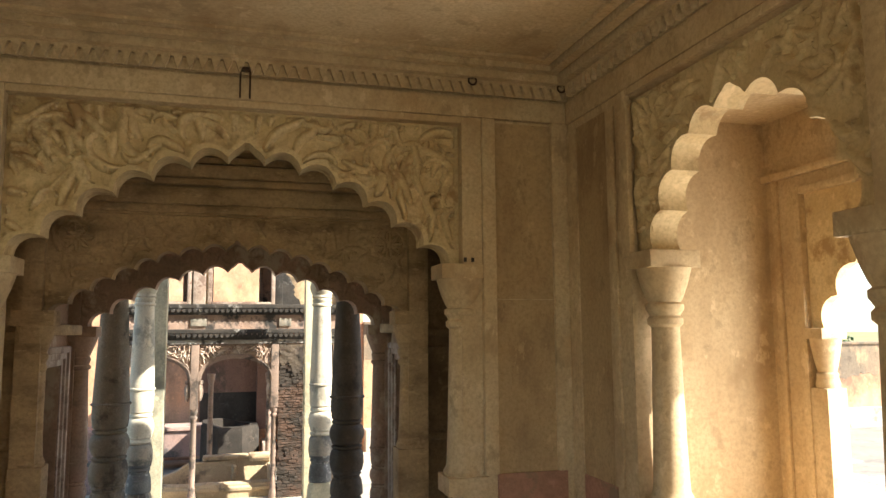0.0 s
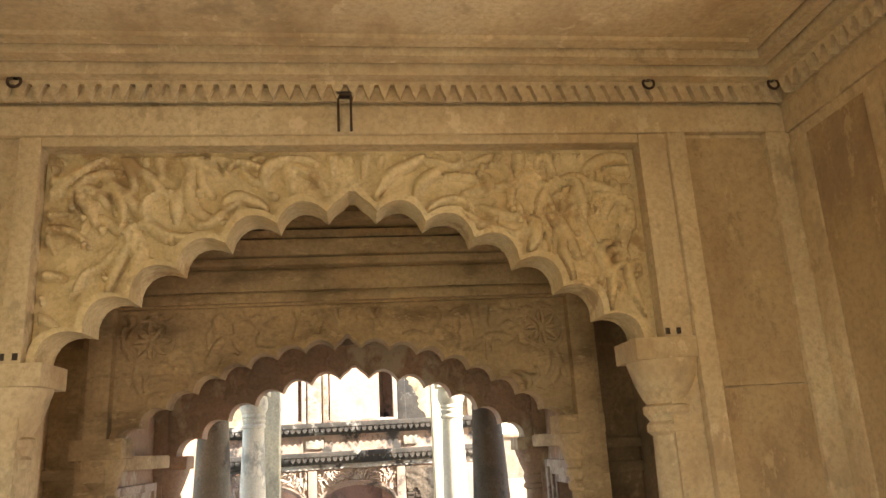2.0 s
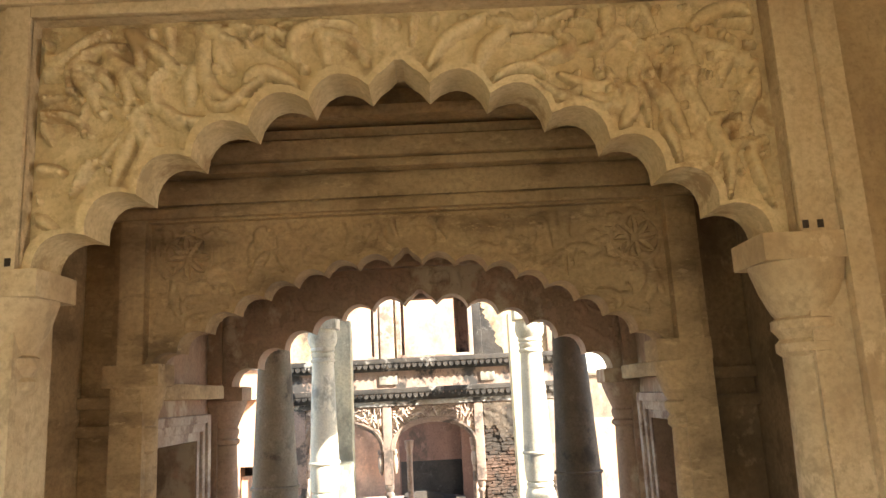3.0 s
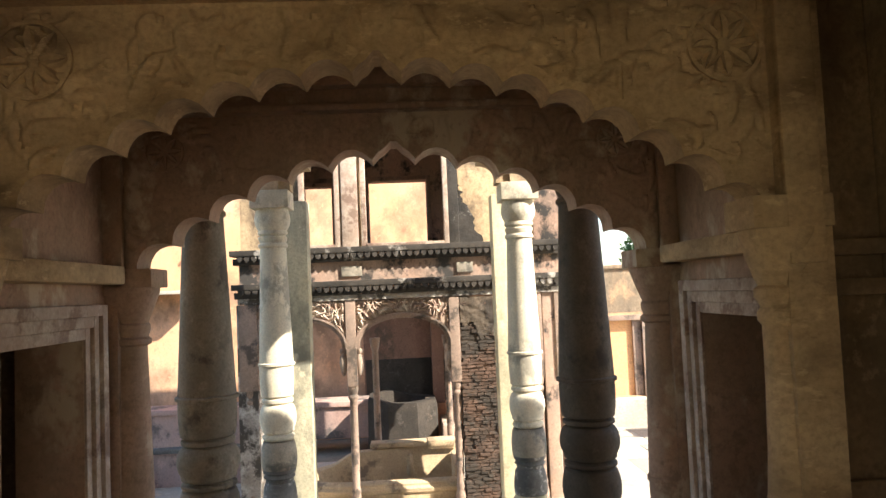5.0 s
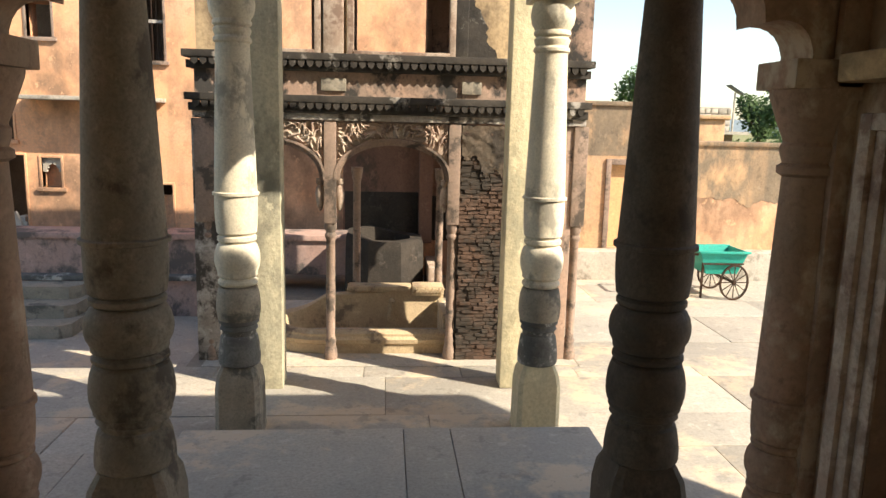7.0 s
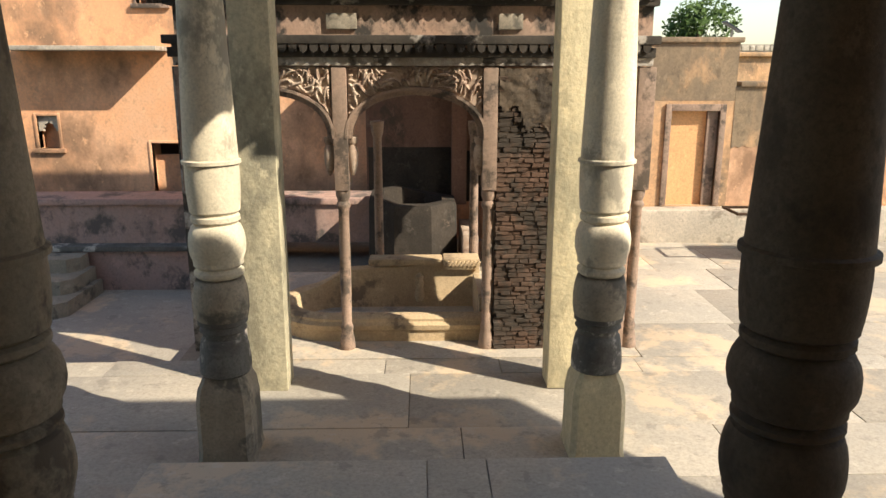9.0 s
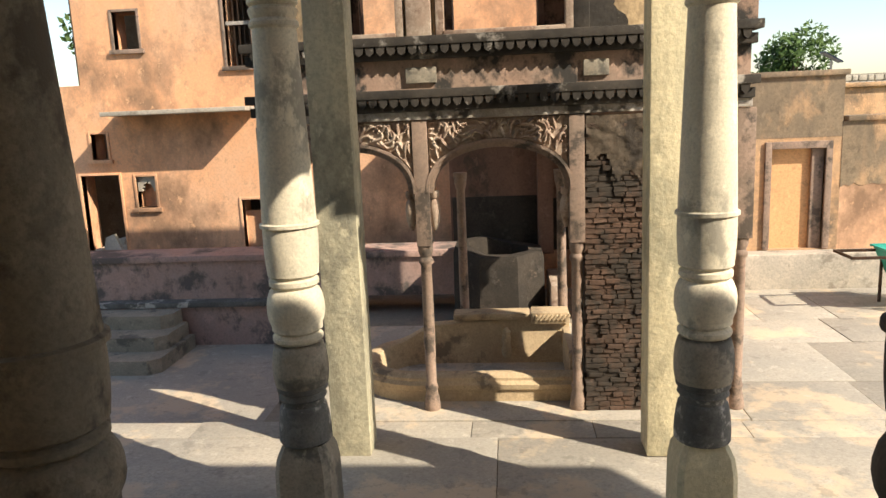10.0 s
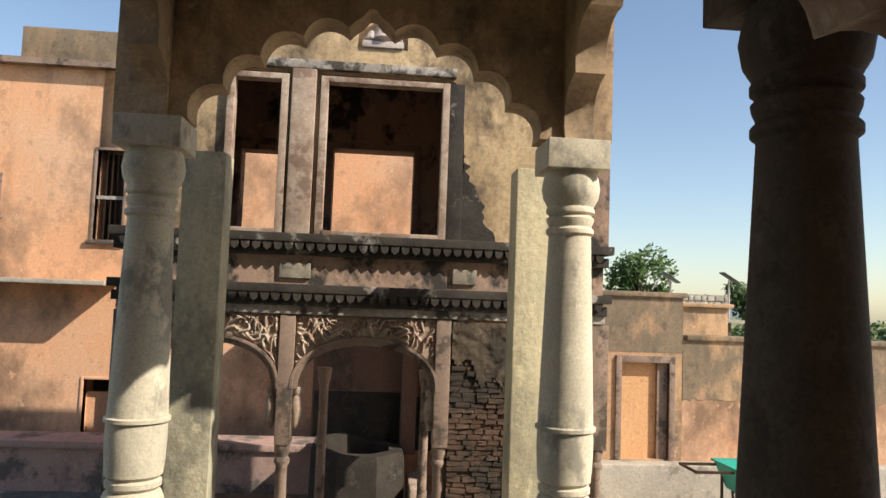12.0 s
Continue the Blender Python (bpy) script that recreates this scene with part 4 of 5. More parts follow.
for x, y in ((-0.375, 11.54), (0.46, 11.54), (-1.45, 11.3), (1.45, 11.3)):
    b = lathe(bmesh.new(), [(0.06, GROUND), (0.06, GROUND + 0.12), (0.042, GROUND + 0.16), (0.05, GROUND + 0.2), (0.04, GROUND + 0.3), (0.036, 0.9), (0.05, 0.95), (0.06, 1.05)], x, y, 14)
    part("back_post", b, M_FRAME, tw)
part("back_beam", boxes((-1.5, 1.5, 11.24, 11.4, 1.36, 1.5)), M_TOWER, tw)
part("floor_slab", boxes((-1.6, 1.58, 10.102, 12.4, GROUND - 0.3, GROUND + 0.004)), M_FLAG, tw)
figure = bmesh.new()
box(figure, -0.14, 0.14, -0.05, 0.06, 0.0, 0.045, 0.006)
lathe(figure, [(0.05, 0.045), (0.085, 0.07), (0.06, 0.12), (0.045, 0.18), (0.055, 0.22), (0.02, 0.25)], 0.0, 0.0, 14)
lathe(figure, [(0.03, 0.045), (0.05, 0.06), (0.02, 0.12)], -0.08, -0.01, 10)
lathe(figure, [(0.03, 0.045), (0.05, 0.06), (0.02, 0.14)], 0.085, -0.01, 10)
f = obj("seated_figure_relief", figure, M_MARBLE, None, "small pale carved stone figure on a ledge in a niche", "", "statue")
f.location = (-0.01, TY + 0.05, 3.325)

# brick pier of the pavilion
pier = thing("brick_pier", (0, 0, 0), "crumbling pier of thin dark old bricks", "pier")
part("core", boxes((0.535, 1.30, TY + 0.024, TY + 0.3, GROUND, 1.48)), M_MORTAR, pier)
rng = random.Random(21)
brick_meshes = []
for k in range(14):
    b = bmesh.new()
    ln = rng.uniform(0.055, 0.11)
    box(b, -ln / 2, ln / 2, -0.055, 0.055, -0.0148, 0.0148, 0.004)
    for q in b.verts:
        q.co += Vector((rng.uniform(-1, 1), rng.uniform(-1, 1), rng.uniform(-1, 1))) * 0.003
    me = bpy.data.meshes.new("brick")
    b.to_mesh(me)
    b.free()
    me.materials.append(M_BRICK)
    brick_meshes.append((ln, me))
z = GROUND + 0.02
row = 0
while z < 1.46:
    x = 0.545 - rng.uniform(0, 0.09)
    while x < 0.93:
        ln, me = rng.choice(brick_meshes)
        if x + ln > 0.53:
            ob = new("brick", me)
            ob.parent = pier
            ob.location = (max(x + ln / 2, 0.53 + ln * 0.42), TY + 0.065 + rng.uniform(-0.008, 0.012), z + rng.uniform(-0.003, 0.003))
            ob.rotation_euler = (rng.uniform(-0.02, 0.02), rng.uniform(-0.012, 0.012), rng.uniform(-0.03, 0.03))
        x += ln + 0.006
    z += 0.0345
    row += 1
b = bmesh.new()
grid = {}
for i in range(24):
    for j in range(34):
        x, zz = 0.535 + i * 0.0165, 1.49 - j * 0.0165
        rough = 0.004 * math.sin(x * 31 + 3 * math.sin(zz * 23)) + 0.004 * noise.noise(Vector((x * 22, zz * 22, 1.0))) + rng.uniform(-0.005, 0.005)
        if zz > 1.17 + 0.07 * math.sin(x * 14) + 0.05 * math.sin(x * 41) - 0.10 * (x - 0.5):
            grid[i, j] = b.verts.new((x, TY + 0.0 + rough, zz))
for (i, j) in list(grid):
    if all(k in grid for k in ((i + 1, j), (i + 1, j + 1), (i, j + 1))):
        b.faces.new((grid[i, j], grid[i, j + 1], grid[i + 1, j + 1], grid[i + 1, j]))
part("plaster_patch", b, M_DUSTC, pier, "crumbling grey plaster left on the bricks")
# basin under the pavilion, straight in front and rounded at one end
basin = thing("stone_basin", (0, 0, GROUND), "ochre stone water basin with a rolled rim and one rounded end", "basin")


def rounded(x0, x1, y0, y1, r, n=9):
    pts = [(x1, y0)]
    pts += [(x0 + r - r * math.sin(math.pi / 2 * i / n), y0 + r - r * math.cos(math.pi / 2 * i / n)) for i in range(n + 1)]
    pts += [(x0 + r - r * math.cos(math.pi / 2 * i / n), y1 - r + r * math.sin(math.pi / 2 * i / n)) for i in range(n + 1)]
    return pts + [(x1, y1)]


b = bmesh.new()
rings = []
for inset, zz, up in ((0.0, 0.0, 0), (0.0, 0.085, 0), (-0.02, 0.10, 0), (-0.025, 0.135, 0.3), (0.0, 0.16, 0.8), (0.0, 0.18, 0.95), (0.03, 0.20, 1), (0.09, 0.205, 1), (0.125, 0.19, 1), (0.135, 0.16, 0.9), (0.15, 0.05, 0.2), (0.19, 0.0, 0)):
    ring = []
    for x, y in rounded(-1.16 + inset, 0.50, 10.44 + inset, 11.46 - inset, 0.50 - inset, 14):
        rise = 0.0
        if y > 11.0:
            s = min(max((x + 0.95) / 0.50, 0.0), 1.0)
            rise = 0.20 * s * s * (3 - 2 * s)
        ring.append(b.verts.new((x, y, zz + rise * up)))
    rings.append(ring)
for p, q in zip(rings, rings[1:]):
    for i in range(len(p) - 1):
        b.faces.new((p[i], p[i + 1], q[i + 1], q[i]))
b.faces.new(rings[-1])
part("bowl", b, M_BASIN, basin)
part("end_wall", boxes((0.44, 0.50, 10.60, 11.30, 0.0, 0.30), bevel=0.015), M_BASIN, basin)
part("coping", boxes((-0.46, 0.18, 11.30, 11.49, 0.36, 0.42), bevel=0.02), M_BASIN, basin)
part("coping", boxes((0.185, 0.50, 11.27, 11.49, 0.33, 0.43), bevel=0.02), M_BASIN, basin)
for i in range(9):
    t_ = boxes((-0.012, 0.012, -0.012, 0.006, -0.03, 0.03), bevel=0.006)
    bmesh.ops.rotate(t_, verts=t_.verts, matrix=Matrix.Rotation(radians(40), 3, "Y"))
    bmesh.ops.translate(t_, verts=t_.verts, vec=(0.21 + i * 0.034, 11.27, 0.385))
    part("cable_twist", t_, M_BASIN, basin)
part("spout", lathe(bmesh.new(), [(0.03, 0.05), (0.045, 0.10), (0.03, 0.17), (0.04, 0.21), (0.03, 0.24), (0.036, 0.27), (0.012, 0.30)], -0.02, 11.29, 12), M_BASIN, basin)

# well mouth behind
well = thing("well_curb", (-0.09, 12.85, GROUND), "black stained angular well curb with a worn top", "well")
b = bmesh.new()
rings = []
for r, zz in ((0.50, 0), (0.49, 0.62), (0.47, 0.68), (0.33, 0.68), (0.30, 0.30)):
    rings.append([b.verts.new((r * math.cos(radians(22.5 + 45 * i)), r * math.sin(radians(22.5 + 45 * i)), zz + (0.07 if zz > 0.5 and 2 <= i <= 4 else 0))) for i in range(8)])
for p, q in zip(rings, rings[1:]):
    for i in range(8):
        b.faces.new((p[i], p[(i + 1) % 8], q[(i + 1) % 8], q[i]))
b.faces.new(rings[-1])
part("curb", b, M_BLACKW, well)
part("foot", boxes((-0.30, 0.66, -0.70, -0.38, 0, 0.14), (0.30, 0.52, -0.82, -0.60, 0, 0.22), (0.50, 0.66, -0.5, 0.3, 0, 0.40), bevel=0.025), M_JAMB, well)

# ---- orange house behind ----
HY = 14.0
house = thing("orange_house", (0, 0, 0), "tall orange limewashed house with dark damp streaks", "house")
holes = [(-4.56, -4.26, 2.44, 2.87), (-3.21, -2.90, 2.19, 3.22), (-5.19, -4.70, -0.03, 0.97), (-4.49, -4.25, 0.56, 0.94), (-3.19, -2.86, 0.0, 0.62), (-5.00, -4.80, 1.16, 1.47)]


def pierced(x0, x1, z0, z1, y0, y1, cuts):
    """A wall with rectangular openings, as blocks between the cuts."""
    b = bmesh.new()
    xs = sorted({x0, x1, *[c for h in cuts for c in h[:2] if x0 < c < x1]})
    for a, c in zip(xs, xs[1:]):
        mid = (a + c) / 2
        zs = [z0]
        for h in sorted([h for h in cuts if h[0] < mid < h[1]], key=lambda q: q[2]):
            zs += [max(h[2], z0), min(h[3], z1)]
        zs.append(z1)
        for i in range(0, len(zs), 2):
            if zs[i + 1] > zs[i] + 1e-4:
                box(b, a, c, y0, y1, zs[i], zs[i + 1])
    bmesh.ops.remove_doubles(b, verts=b.verts, dist=1e-5)
    return b


part("wall", pierced(-5.05, 2.3, -0.95, 4.15, HY, HY + 0.3, holes), M_ORANGE, house)
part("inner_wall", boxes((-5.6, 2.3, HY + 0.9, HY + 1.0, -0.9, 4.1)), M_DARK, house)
part("lower_wing", pierced(-9.0, -5.05, -0.95, 2.05, HY, HY + 0.3, holes), M_ORANGE, house)
part("parapet", boxes((-4.15, 2.3, HY + 0.02, HY + 0.4, 4.22, 4.62), bevel=0.01), M_ALGAE, house)
part("roof_slab", boxes((-5.2, 2.4, HY - 0.12, HY + 1.2, 4.15, 4.22)), M_FRAME, house)
part("shade_slab", boxes((-4.62, -2.90, HY - 0.42, HY, 1.67, 1.72), bevel=0.008), M_RUBBLE, house, "projecting thin stone shade slab")
for x0, x1, z0, z1 in holes:
    w = part("window_frame", boxes((x0 - 0.03, x0, HY - 0.015, HY + 0.1, z0, z1 + 0.03), (x1, x1 + 0.03, HY - 0.015, HY + 0.1, z0, z1 + 0.03), (x0, x1, HY - 0.015, HY + 0.1, z1, z1 + 0.03),
                                   (x0 - 0.06, x1 + 0.06, HY - 0.04, HY + 0.1, z0 - 0.05, z0), bevel=0.005), M_FRAME if z0 > 2 else M_ORANGE, house)
part("window_bar", boxes((-3.21, -2.90, HY + 0.04, HY + 0.07, 2.66, 2.70)), M_WHITE, house)
b = bmesh.new()
for i in range(5):
    box(b, -3.18 + i * 0.06, -3.17 + i * 0.06, HY + 0.05, HY + 0.06, 2.19, 3.22)
part("window_grille", b, M_IRON, house)
part("niche_back", boxes((-4.49, -4.25, HY + 0.16, HY + 0.2, 0.56, 0.94)), M_ORANGE, house)
part("niche_arch", arch_plate(bmesh.new(), foils(-4.44, -4.30, 0.76, 0.86, 5, depth=0.3), -4.49, -4.25, 0.94, "y", HY + 0.03, HY + 0.08), M_RUBBLE, house, "small cusped niche arch")
part("blocked_door", boxes((-3.19, -2.86, HY + 0.12, HY + 0.2, 0.0, 0.47)), M_ORANGE, house)
part("attic_box", boxes((-4.14, -3.1, HY + 0.4, HY + 1.2, 4.22, 4.66)), M_ALGAE, house)
b = bmesh.new()
rg = random.Random(15)
for i in range(14):
    x, h = -5.12 + rg.random() * 0.36, rg.uniform(0.03, 0.10)
    box(b, x - 0.05, x + 0.05, HY + 0.02 + rg.random() * 0.1, HY + 0.16 + rg.random() * 0.1, -0.03, -0.03 + h * 2, 0.012)
prism(b, [(-5.02, -0.03), (-4.97, 0.20), (-4.86, 0.24), (-4.74, -0.03)], "y", HY + 0.0, HY + 0.05)
tagged(obj("rubble_heap", b, M_RUBBLE, None, "heap of broken pale stone in the doorway", "", "rubble"), kind="stuff")

low = thing("pink_parapet", (0, 0, 0), "low pink plastered wall stained black along its foot", "low wall")
part("coping", boxes((-9.0, -0.52, 12.98, 13.5, 0.06, 0.13), bevel=0.012), M_PINK, low)
part("body", boxes((-9.0, -0.52, 13.02, 13.46, -0.36, 0.06)), M_PINK, low)
part("ledge", boxes((-9.0, -1.7, 12.86, 13.46, -0.42, -0.36), bevel=0.01), M_GREY, low)
part("foot", boxes((-9.0, -1.7, 12.92, 13.46, -0.95, -0.42)), M_PINK, low)
# roof slab and east end wall are added to keep the sun off the sooty wall
obj("shrine_wall", boxes((-0.62, 1.3, 13.52, 13.7, 0.0, 1.75), (0.34, 0.50, 13.3, 13.52, 0.0, 1.6), (-0.62, 1.5, 12.5, 13.7, 1.75, 1.9), (1.3, 1.5, 12.3, 13.7, -0.53, 1.75)), M_SHRINE, None, "dim sooty wall behind the well, with a roof and end wall added for shade", "structure")
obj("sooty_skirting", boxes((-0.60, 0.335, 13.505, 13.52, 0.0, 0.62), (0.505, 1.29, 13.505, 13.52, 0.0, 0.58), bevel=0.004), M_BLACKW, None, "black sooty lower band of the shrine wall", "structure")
stairs = thing("stone_steps", (-4.15, 12.86, -0.86), "three rounded dark stone steps against the low wall", "steps")
for k in range(3):
    b = bmesh.new()
    d, h = 0.30 * (3 - k), 0.145
    w = 0.60 + 0.06 * (2 - k)
    out = [(-w, 0), (-w, -d + 0.1), (-w + 0.1, -d), (w - 0.1, -d), (w, -d + 0.1), (w, 0)]
    v0 = [b.verts.new((x, y, k * h)) for x, y in out]
    v1 = [b.verts.new((x, y, (k + 1) * h)) for x, y in out]
    b.faces.new(v0[::-1])
    b.faces.new(v1)
    for i in range(6):
        b.faces.new((v0[i], v0[(i + 1) % 6], v1[(i + 1) % 6], v1[i]))
    part("tread", b, M_STONEM, stairs)

# ---- boundary wall with the blocked door ----
bw = thing("boundary_wall", (0, 0, 0), "orange boundary wall blackened along its top", "wall", kind="structure")
part("tall_bay", pierced(2.3, 3.70, -0.95, 1.12, 13.9, 14.2, [(2.95, 3.53, -0.13, 1.0)]), M_OCHRE, bw)
part("blackened_top", boxes((2.3, 3.70, 13.897, 14.2, 1.12, 1.78)), M_ALGAE, bw, "render blackened by algae")
part("coping", boxes((2.3, 3.74, 13.86, 14.24, 1.78, 1.84), bevel=0.015), M_ALGAE, bw)
part("wall", boxes((3.70, 40, 13.9, 14.15, -0.95, 0.62)), M_ORANGE, bw)
rng = random.Random(77)
edge_line = [(3.70 + i * 0.05, 0.56 + 0.16 * noise.noise((i * 0.06, 3, 0)) + 0.09 * noise.noise((i * 0.23, 7, 0)) + 0.06 * noise.noise((i * 0.9, 1, 0))) for i in range(721)]
part("blackened_top", prism(bmesh.new(), [(3.70, 1.28)] + edge_line + [(39.7, 1.28)], "y", 13.895, 14.15), M_ALGAE, bw, "render blackened by algae with a ragged lower edge")
part("wall_coping", boxes((3.74, 40, 13.86, 14.19, 1.28, 1.34), bevel=0.015), M_ALGAE, bw)
part("plinth", boxes((2.3, 40, 13.62, 13.9, -0.95, -0.14), bevel=0.02), M_RUBBLE, bw)
dr = thing("door_1", (0, 0, 0), "blocked orange doorway in a red stone frame", "door", kind="structure")
part("infill", boxes((2.95, 3.53, 13.98, 14.08, -0.13, 1.0)), M_PLANK, dr)
part("frame", boxes((2.88, 2.95, 13.87, 13.97, -0.13, 1.08), (3.53, 3.60, 13.87, 13.97, -0.13, 1.08), (2.95, 3.53, 13.87, 13.97, 1.0, 1.08), bevel=0.006), M_FRAME, dr)
part("leaf_edge", boxes((3.40, 3.53, 13.93, 13.975, -0.13, 1.0), bevel=0.004), M_FRAME, dr)

# handcart
cart = thing("handcart", (4.0, 12.82, GROUND), "turquoise painted metal handcart with spoked wheels", "cart")
b = bmesh.new()
top = [(-0.42, -0.30, 0.66), (0.42, -0.30, 0.66), (0.42, 0.30, 0.66), (-0.42, 0.30, 0.66)]
bot = [(-0.26, -0.22, 0.34), (0.28, -0.22, 0.34), (0.28, 0.22, 0.34), (-0.26, 0.22, 0.34)]
to, bo = [b.verts.new(p) for p in top], [b.verts.new(p) for p in bot]
ti, bi = [b.verts.new((x * 0.95, y * 0.93, z)) for x, y, z in top], [b.verts.new((x * 0.93, y * 0.9, z + 0.02)) for x, y, z in bot]
b.faces.new(bo[::-1])
b.faces.new(bi)
for i in range(4):
    j = (i + 1) % 4
    b.faces.new((bo[i], bo[j], to[j], to[i]))
    b.faces.new((ti[i], ti[j], bi[j], bi[i]))
    b.faces.new((to[i], to[j], ti[j], ti[i]))
part("tub", b, M_GREEN, cart)
cart.scale = (0.72, 0.88, 0.88)
for y_ in (-0.33, 0.30):
    part("rail", boxes((-0.44, 0.44, y_, y_ + 0.03, 0.64, 0.67), bevel=0.004), M_GREEN, cart)
part("rib", boxes((-0.36, 0.36, -0.285, -0.262, 0.48, 0.50)), M_IRON, cart)
part("handle", boxes((-0.95, -0.42, -0.24, -0.21, 0.60, 0.63), (-0.95, -0.42, 0.21, 0.24, 0.60, 0.63), (-0.98, -0.95, -0.24, 0.24, 0.60, 0.63)), M_IRON, cart)
part("leg", boxes((-0.34, -0.31, -0.24, -0.21, 0, 0.5)), M_IRON, cart)
part("leg", boxes((-0.34, -0.31, 0.21, 0.24, 0, 0.5)), M_IRON, cart)
for y in (-0.36, 0.36):
    b = bmesh.new()
    n, R = 24, 0.25
    cx, cz = 0.16, R
    rings = [[b.verts.new((cx + r * math.cos(2 * math.pi * i / n), y + w, cz + r * math.sin(2 * math.pi * i / n))) for i in range(n)] for r, w in ((R, -0.015), (R, 0.015), (R - 0.025, 0.015), (R - 0.025, -0.015))]
    for q in range(4):
        for i in range(n):
            b.faces.new((rings[q][i], rings[q][(i + 1) % n], rings[(q + 1) % 4][(i + 1) % n], rings[(q + 1) % 4][i]))
    w = part("wheel", b, M_IRON, cart)
    b = bmesh.new()
    for k in range(12):
        a = 2 * math.pi * k / 12
        ux, uz = math.cos(a), math.sin(a)
        px, pz = -uz * 0.006, ux * 0.006
        vs = [b.verts.new((cx + ux * r + sx_ * px, y + d, cz + uz * r + sx_ * pz)) for r in (0.02, R - 0.02) for sx_, d in ((-1, -0.006), (1, -0.006), (1, 0.006), (-1, 0.006))]
        for i in range(4):
            b.faces.new((vs[i], vs[(i + 1) % 4], vs[4 + (i + 1) % 4], vs[4 + i]))
    part("spoke", b, M_IRON, w)
    b = bmesh.new()
    box(b, cx - 0.03, cx + 0.03, y - 0.03, y + 0.03, cz - 0.03, cz + 0.03, 0.01)
    part("hub", b, M_IRON, w)
part("axle", boxes((0.145, 0.175, -0.36, 0.36, 0.235, 0.265)), M_IRON, cart)

# ---- distance ----
shed = thing("rubble_shed", (0, 0, 0), "flat-roofed shed of pale rubble stone", "shed")
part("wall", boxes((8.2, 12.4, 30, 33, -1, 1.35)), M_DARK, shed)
part("upper_wall", boxes((8.2, 12.2, 29.9, 33, 1.42, 2.25)), M_RUBBLE, shed)
part("roof", boxes((7.8, 12.7, 29.4, 33.4, 1.32, 1.42)), M_RUBBLE, shed)
rng = random.Random(9)
for r_ in range(4):
    x = 8.2
    while x < 12.1:
        w = rng.uniform(0.18, 0.34)
        part("stone", boxes((x, min(x + w - 0.03, 12.2), 29.84, 29.92, 1.44 + r_ * 0.2, 1.44 + r_ * 0.2 + 0.17), bevel=0.02), M_RUBBLE, shed)
        x += w
block = thing("water_tank", (0, 0, 0), "small dark plastered rooftop block", "tank")
part("body", boxes((7.2, 8.6, 22.6, 24.0, -1, 1.75), bevel=0.03), M_OCHRE, block)
part("cap", boxes((7.1, 8.7, 22.5, 24.1, 1.75, 1.85), bevel=0.03), M_OCHRE, block)


def lamp_post(x, y, h):
    t = thing("solar_street_lamp", (x, y, -0.95), "thin solar street lamp with a tilted panel", "street lamp", "street lamps")
    part("pole", lathe(bmesh.new(), [(0.05, 0), (0.04, h)], 0, 0, 8), M_RUBBLE, t)
    b = boxes((-0.35, 0.35, -0.2, 0.2, -0.02, 0.02))
    bmesh.ops.rotate(b, verts=b.verts, matrix=Matrix.Rotation(radians(30), 3, "Y"))
    bmesh.ops.translate(b, verts=b.verts, vec=(0, 0, h + 0.1))
    part("panel", b, M_PANEL, t)


lamp_post(13.8, 33, 3.9)
lamp_post(10.6, 31, 3.7)


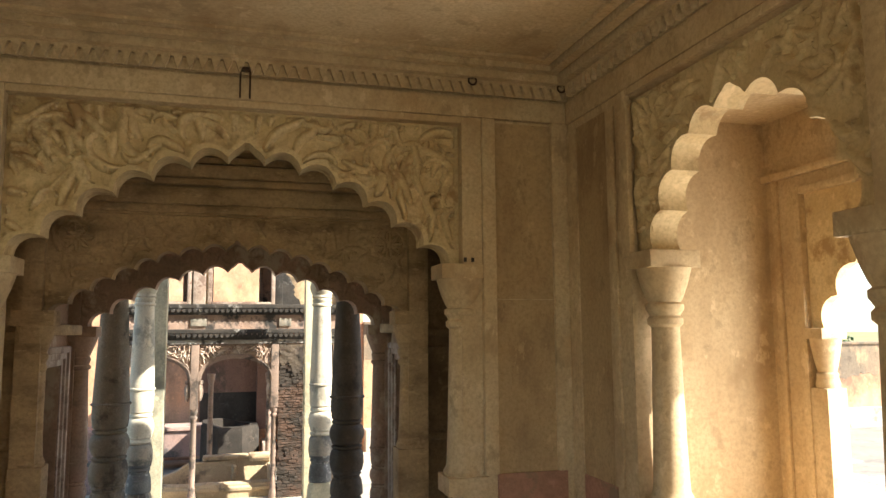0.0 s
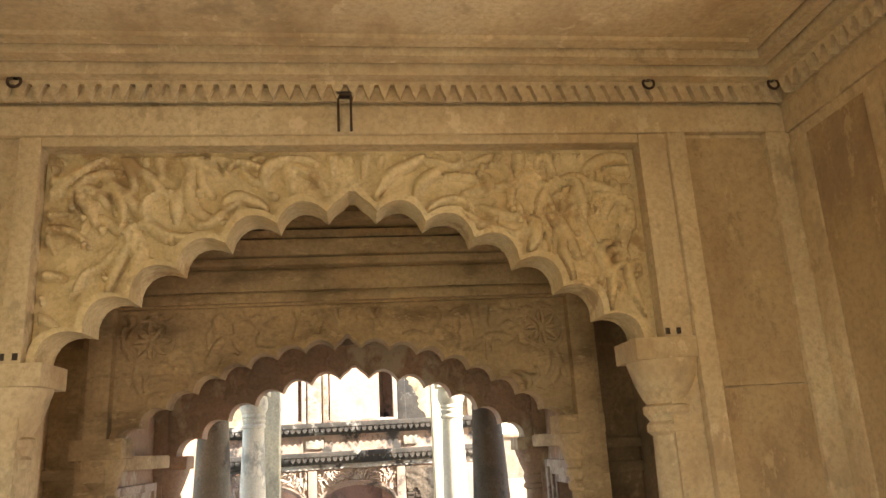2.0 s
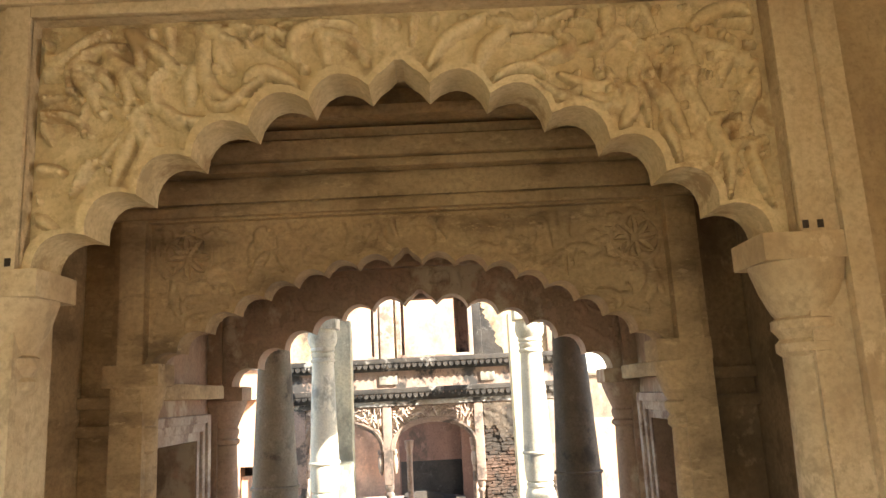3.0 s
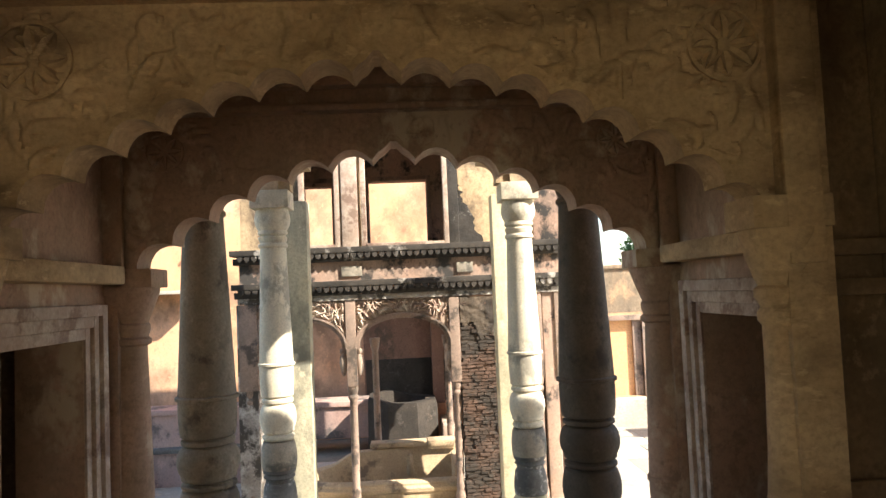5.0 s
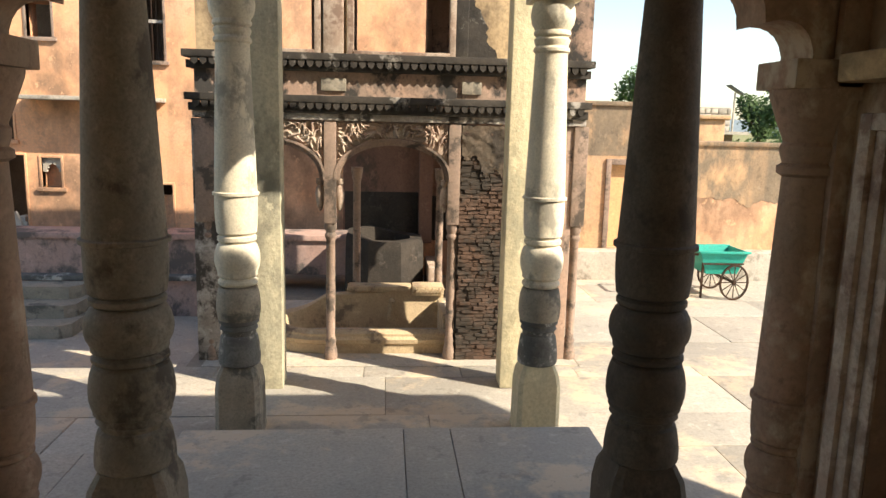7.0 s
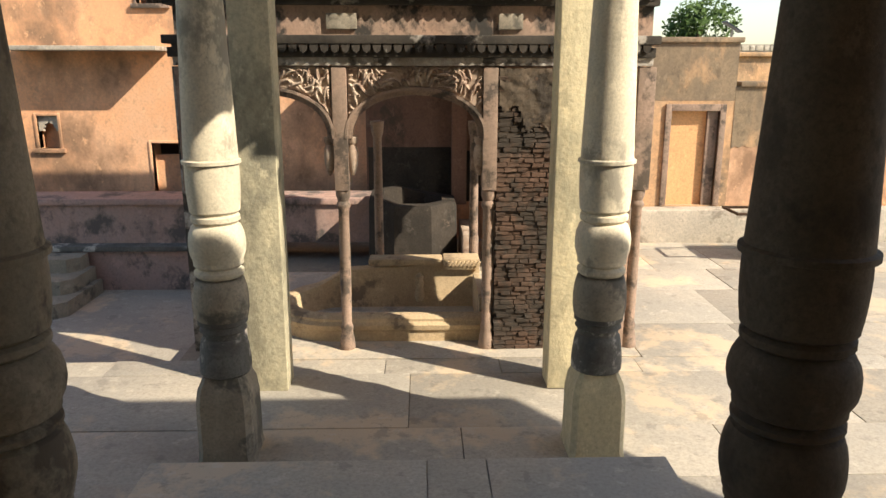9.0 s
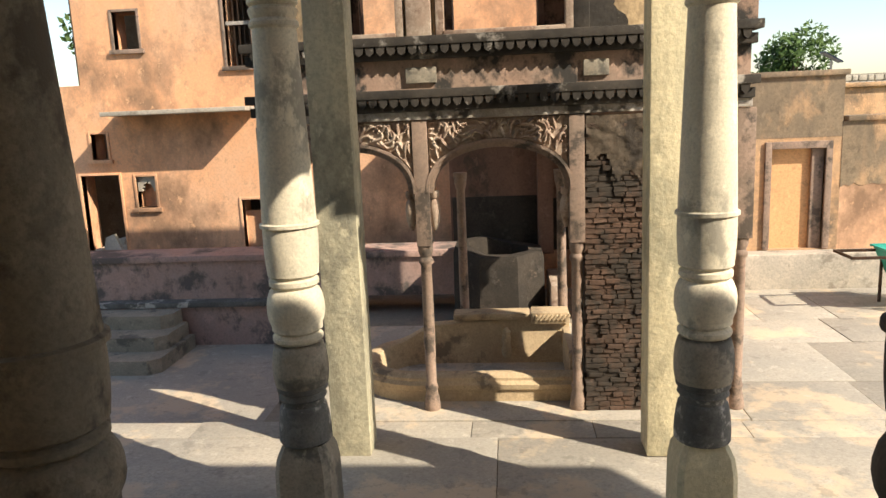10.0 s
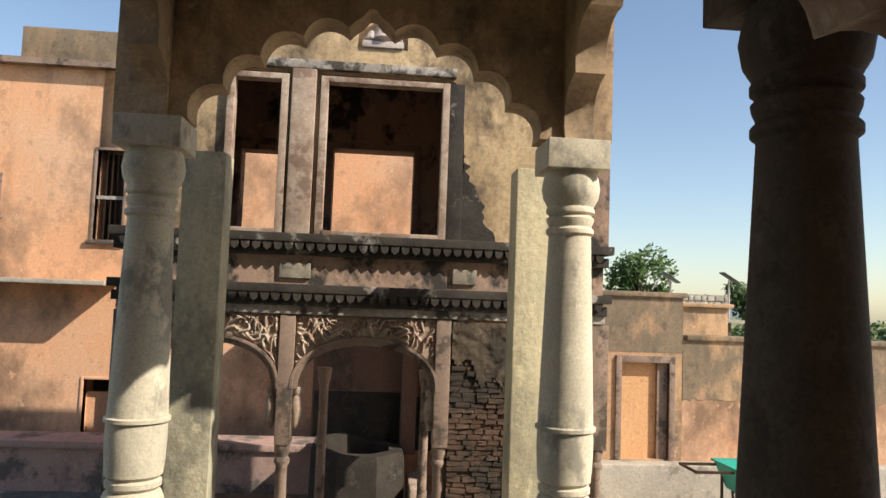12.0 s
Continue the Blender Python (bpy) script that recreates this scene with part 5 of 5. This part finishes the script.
def tree(x, y, z0, h, rad, seed, leaves=2600):
    rg = random.Random(seed)
    t = thing("tree", (x, y, z0), "leafy green tree with an uneven rounded crown", "tree", "trees")
    b = bmesh.new()
    lathe(b, [(0.06 * h * 0.5, 0), (0.045 * h * 0.5, h * 0.25), (0.03 * h * 0.5, h * 0.5), (0.01 * h, h * 0.75)], 0, 0, 8)
    for k in range(6):
        a = rg.uniform(0, 6.28)
        z_ = h * rg.uniform(0.3, 0.5)
        p = Vector((0, 0, z_))
        q = Vector((math.cos(a) * rad * 0.7, math.sin(a) * rad * 0.7, h * rg.uniform(0.6, 0.85)))
        s1 = Vector((-math.sin(a), math.cos(a), 0)) * h * 0.012
        s2 = Vector((0, 0, h * 0.012))
        vs = [b.verts.new(p + d) for d in (s1, s2, -s1, -s2)] + [b.verts.new(q + d * 0.3) for d in (s1, s2, -s1, -s2)]
        for i in range(4):
            b.faces.new((vs[i], vs[(i + 1) % 4], vs[4 + (i + 1) % 4], vs[4 + i]))
    part("trunk", b, M_BARK, t)
    lumps = [(Vector((rg.uniform(-1, 1) * rad * 0.75, rg.uniform(-1, 1) * rad * 0.6, h * rg.uniform(0.42, 0.92))), rad * rg.uniform(0.25, 0.48)) for _ in range(16)]
    vs, fs = [], []
    for i in range(leaves):
        c, r = rg.choice(lumps)
        d = Vector((rg.gauss(0, 1), rg.gauss(0, 1), rg.gauss(0, 1))).normalized() * r * rg.uniform(0.55, 1.08)
        p = c + d
        u = Vector((rg.gauss(0, 1), rg.gauss(0, 1), rg.gauss(0, 1))).normalized()
        w = u.orthogonal().normalized()
        s_ = rad * rg.uniform(0.05, 0.10)
        k = len(vs)
        vs += [p - u * s_, p + w * s_ * 0.5, p + u * s_, p - w * s_ * 0.5]
        fs.append((k, k + 1, k + 2, k + 3))
    me = bpy.data.meshes.new("crown")
    me.from_pydata(vs, [], fs)
    me.materials.append(M_LEAF)
    ob = new("crown", me)
    ob.parent = t


tree(13.45, 42, -0.95, 5.6, 1.85, 1, 4200)
tree(29, 60, -0.95, 5.0, 2.6, 2)
tree(22.5, 56, -0.95, 3.4, 2.0, 3)
tree(-14.5, 34, -0.95, 7.6, 2.2, 4)
tree(24, 45, -0.95, 6.0, 2.2, 5)
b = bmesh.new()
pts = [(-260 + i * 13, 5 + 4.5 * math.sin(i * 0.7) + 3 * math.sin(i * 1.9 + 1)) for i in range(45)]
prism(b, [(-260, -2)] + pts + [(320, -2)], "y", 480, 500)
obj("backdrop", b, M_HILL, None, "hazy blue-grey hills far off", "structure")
b = bmesh.new()
rg = random.Random(4)
vs, fs = [], []
for i in range(5000):
    x, y = rg.uniform(14, 70), rg.uniform(70, 80)
    p = Vector((x, y, -0.9 + rg.random() * (1.6 + 0.8 * math.sin(x * 0.5))))
    u = Vector((rg.gauss(0, 1), rg.gauss(0, 1), rg.gauss(0, 1))).normalized()
    w = u.orthogonal().normalized()
    k = len(vs)
    vs += [p - u * 0.4, p + w * 0.2, p + u * 0.4, p - w * 0.2]
    fs.append((k, k + 1, k + 2, k + 3))
b.free()
me = bpy.data.meshes.new("far_hedge")
me.from_pydata(vs, [], fs)
me.materials.append(M_LEAF)
tagged(new("far_hedge", me), "distant line of green bushes", "bushes", "", "stuff")

# ---- flagstones of the court ----
pave = thing("pavement", (0, 0, 0), "court paved with worn pale stone slabs", "pavement", kind="structure")
rng = random.Random(33)
y = 6.36
while y < 13.6:
    d = rng.uniform(0.55, 0.95)
    x = -5.0 if y < 10.09 else 1.59
    if y < 10.1 < y + d:
        d = 10.1 - y
    y1 = min(y + d, 13.62)
    while x < 9.0:
        w = rng.uniform(0.7, 1.5)
        b = bmesh.new()
        box(b, x + 0.002, x + w - 0.002, y + 0.002, y1 - 0.002, GROUND - 0.05, GROUND + rng.uniform(-0.004, 0.004), 0.006)
        part("slab", b, M_FLAG, pave)
        x += w
    y = y1
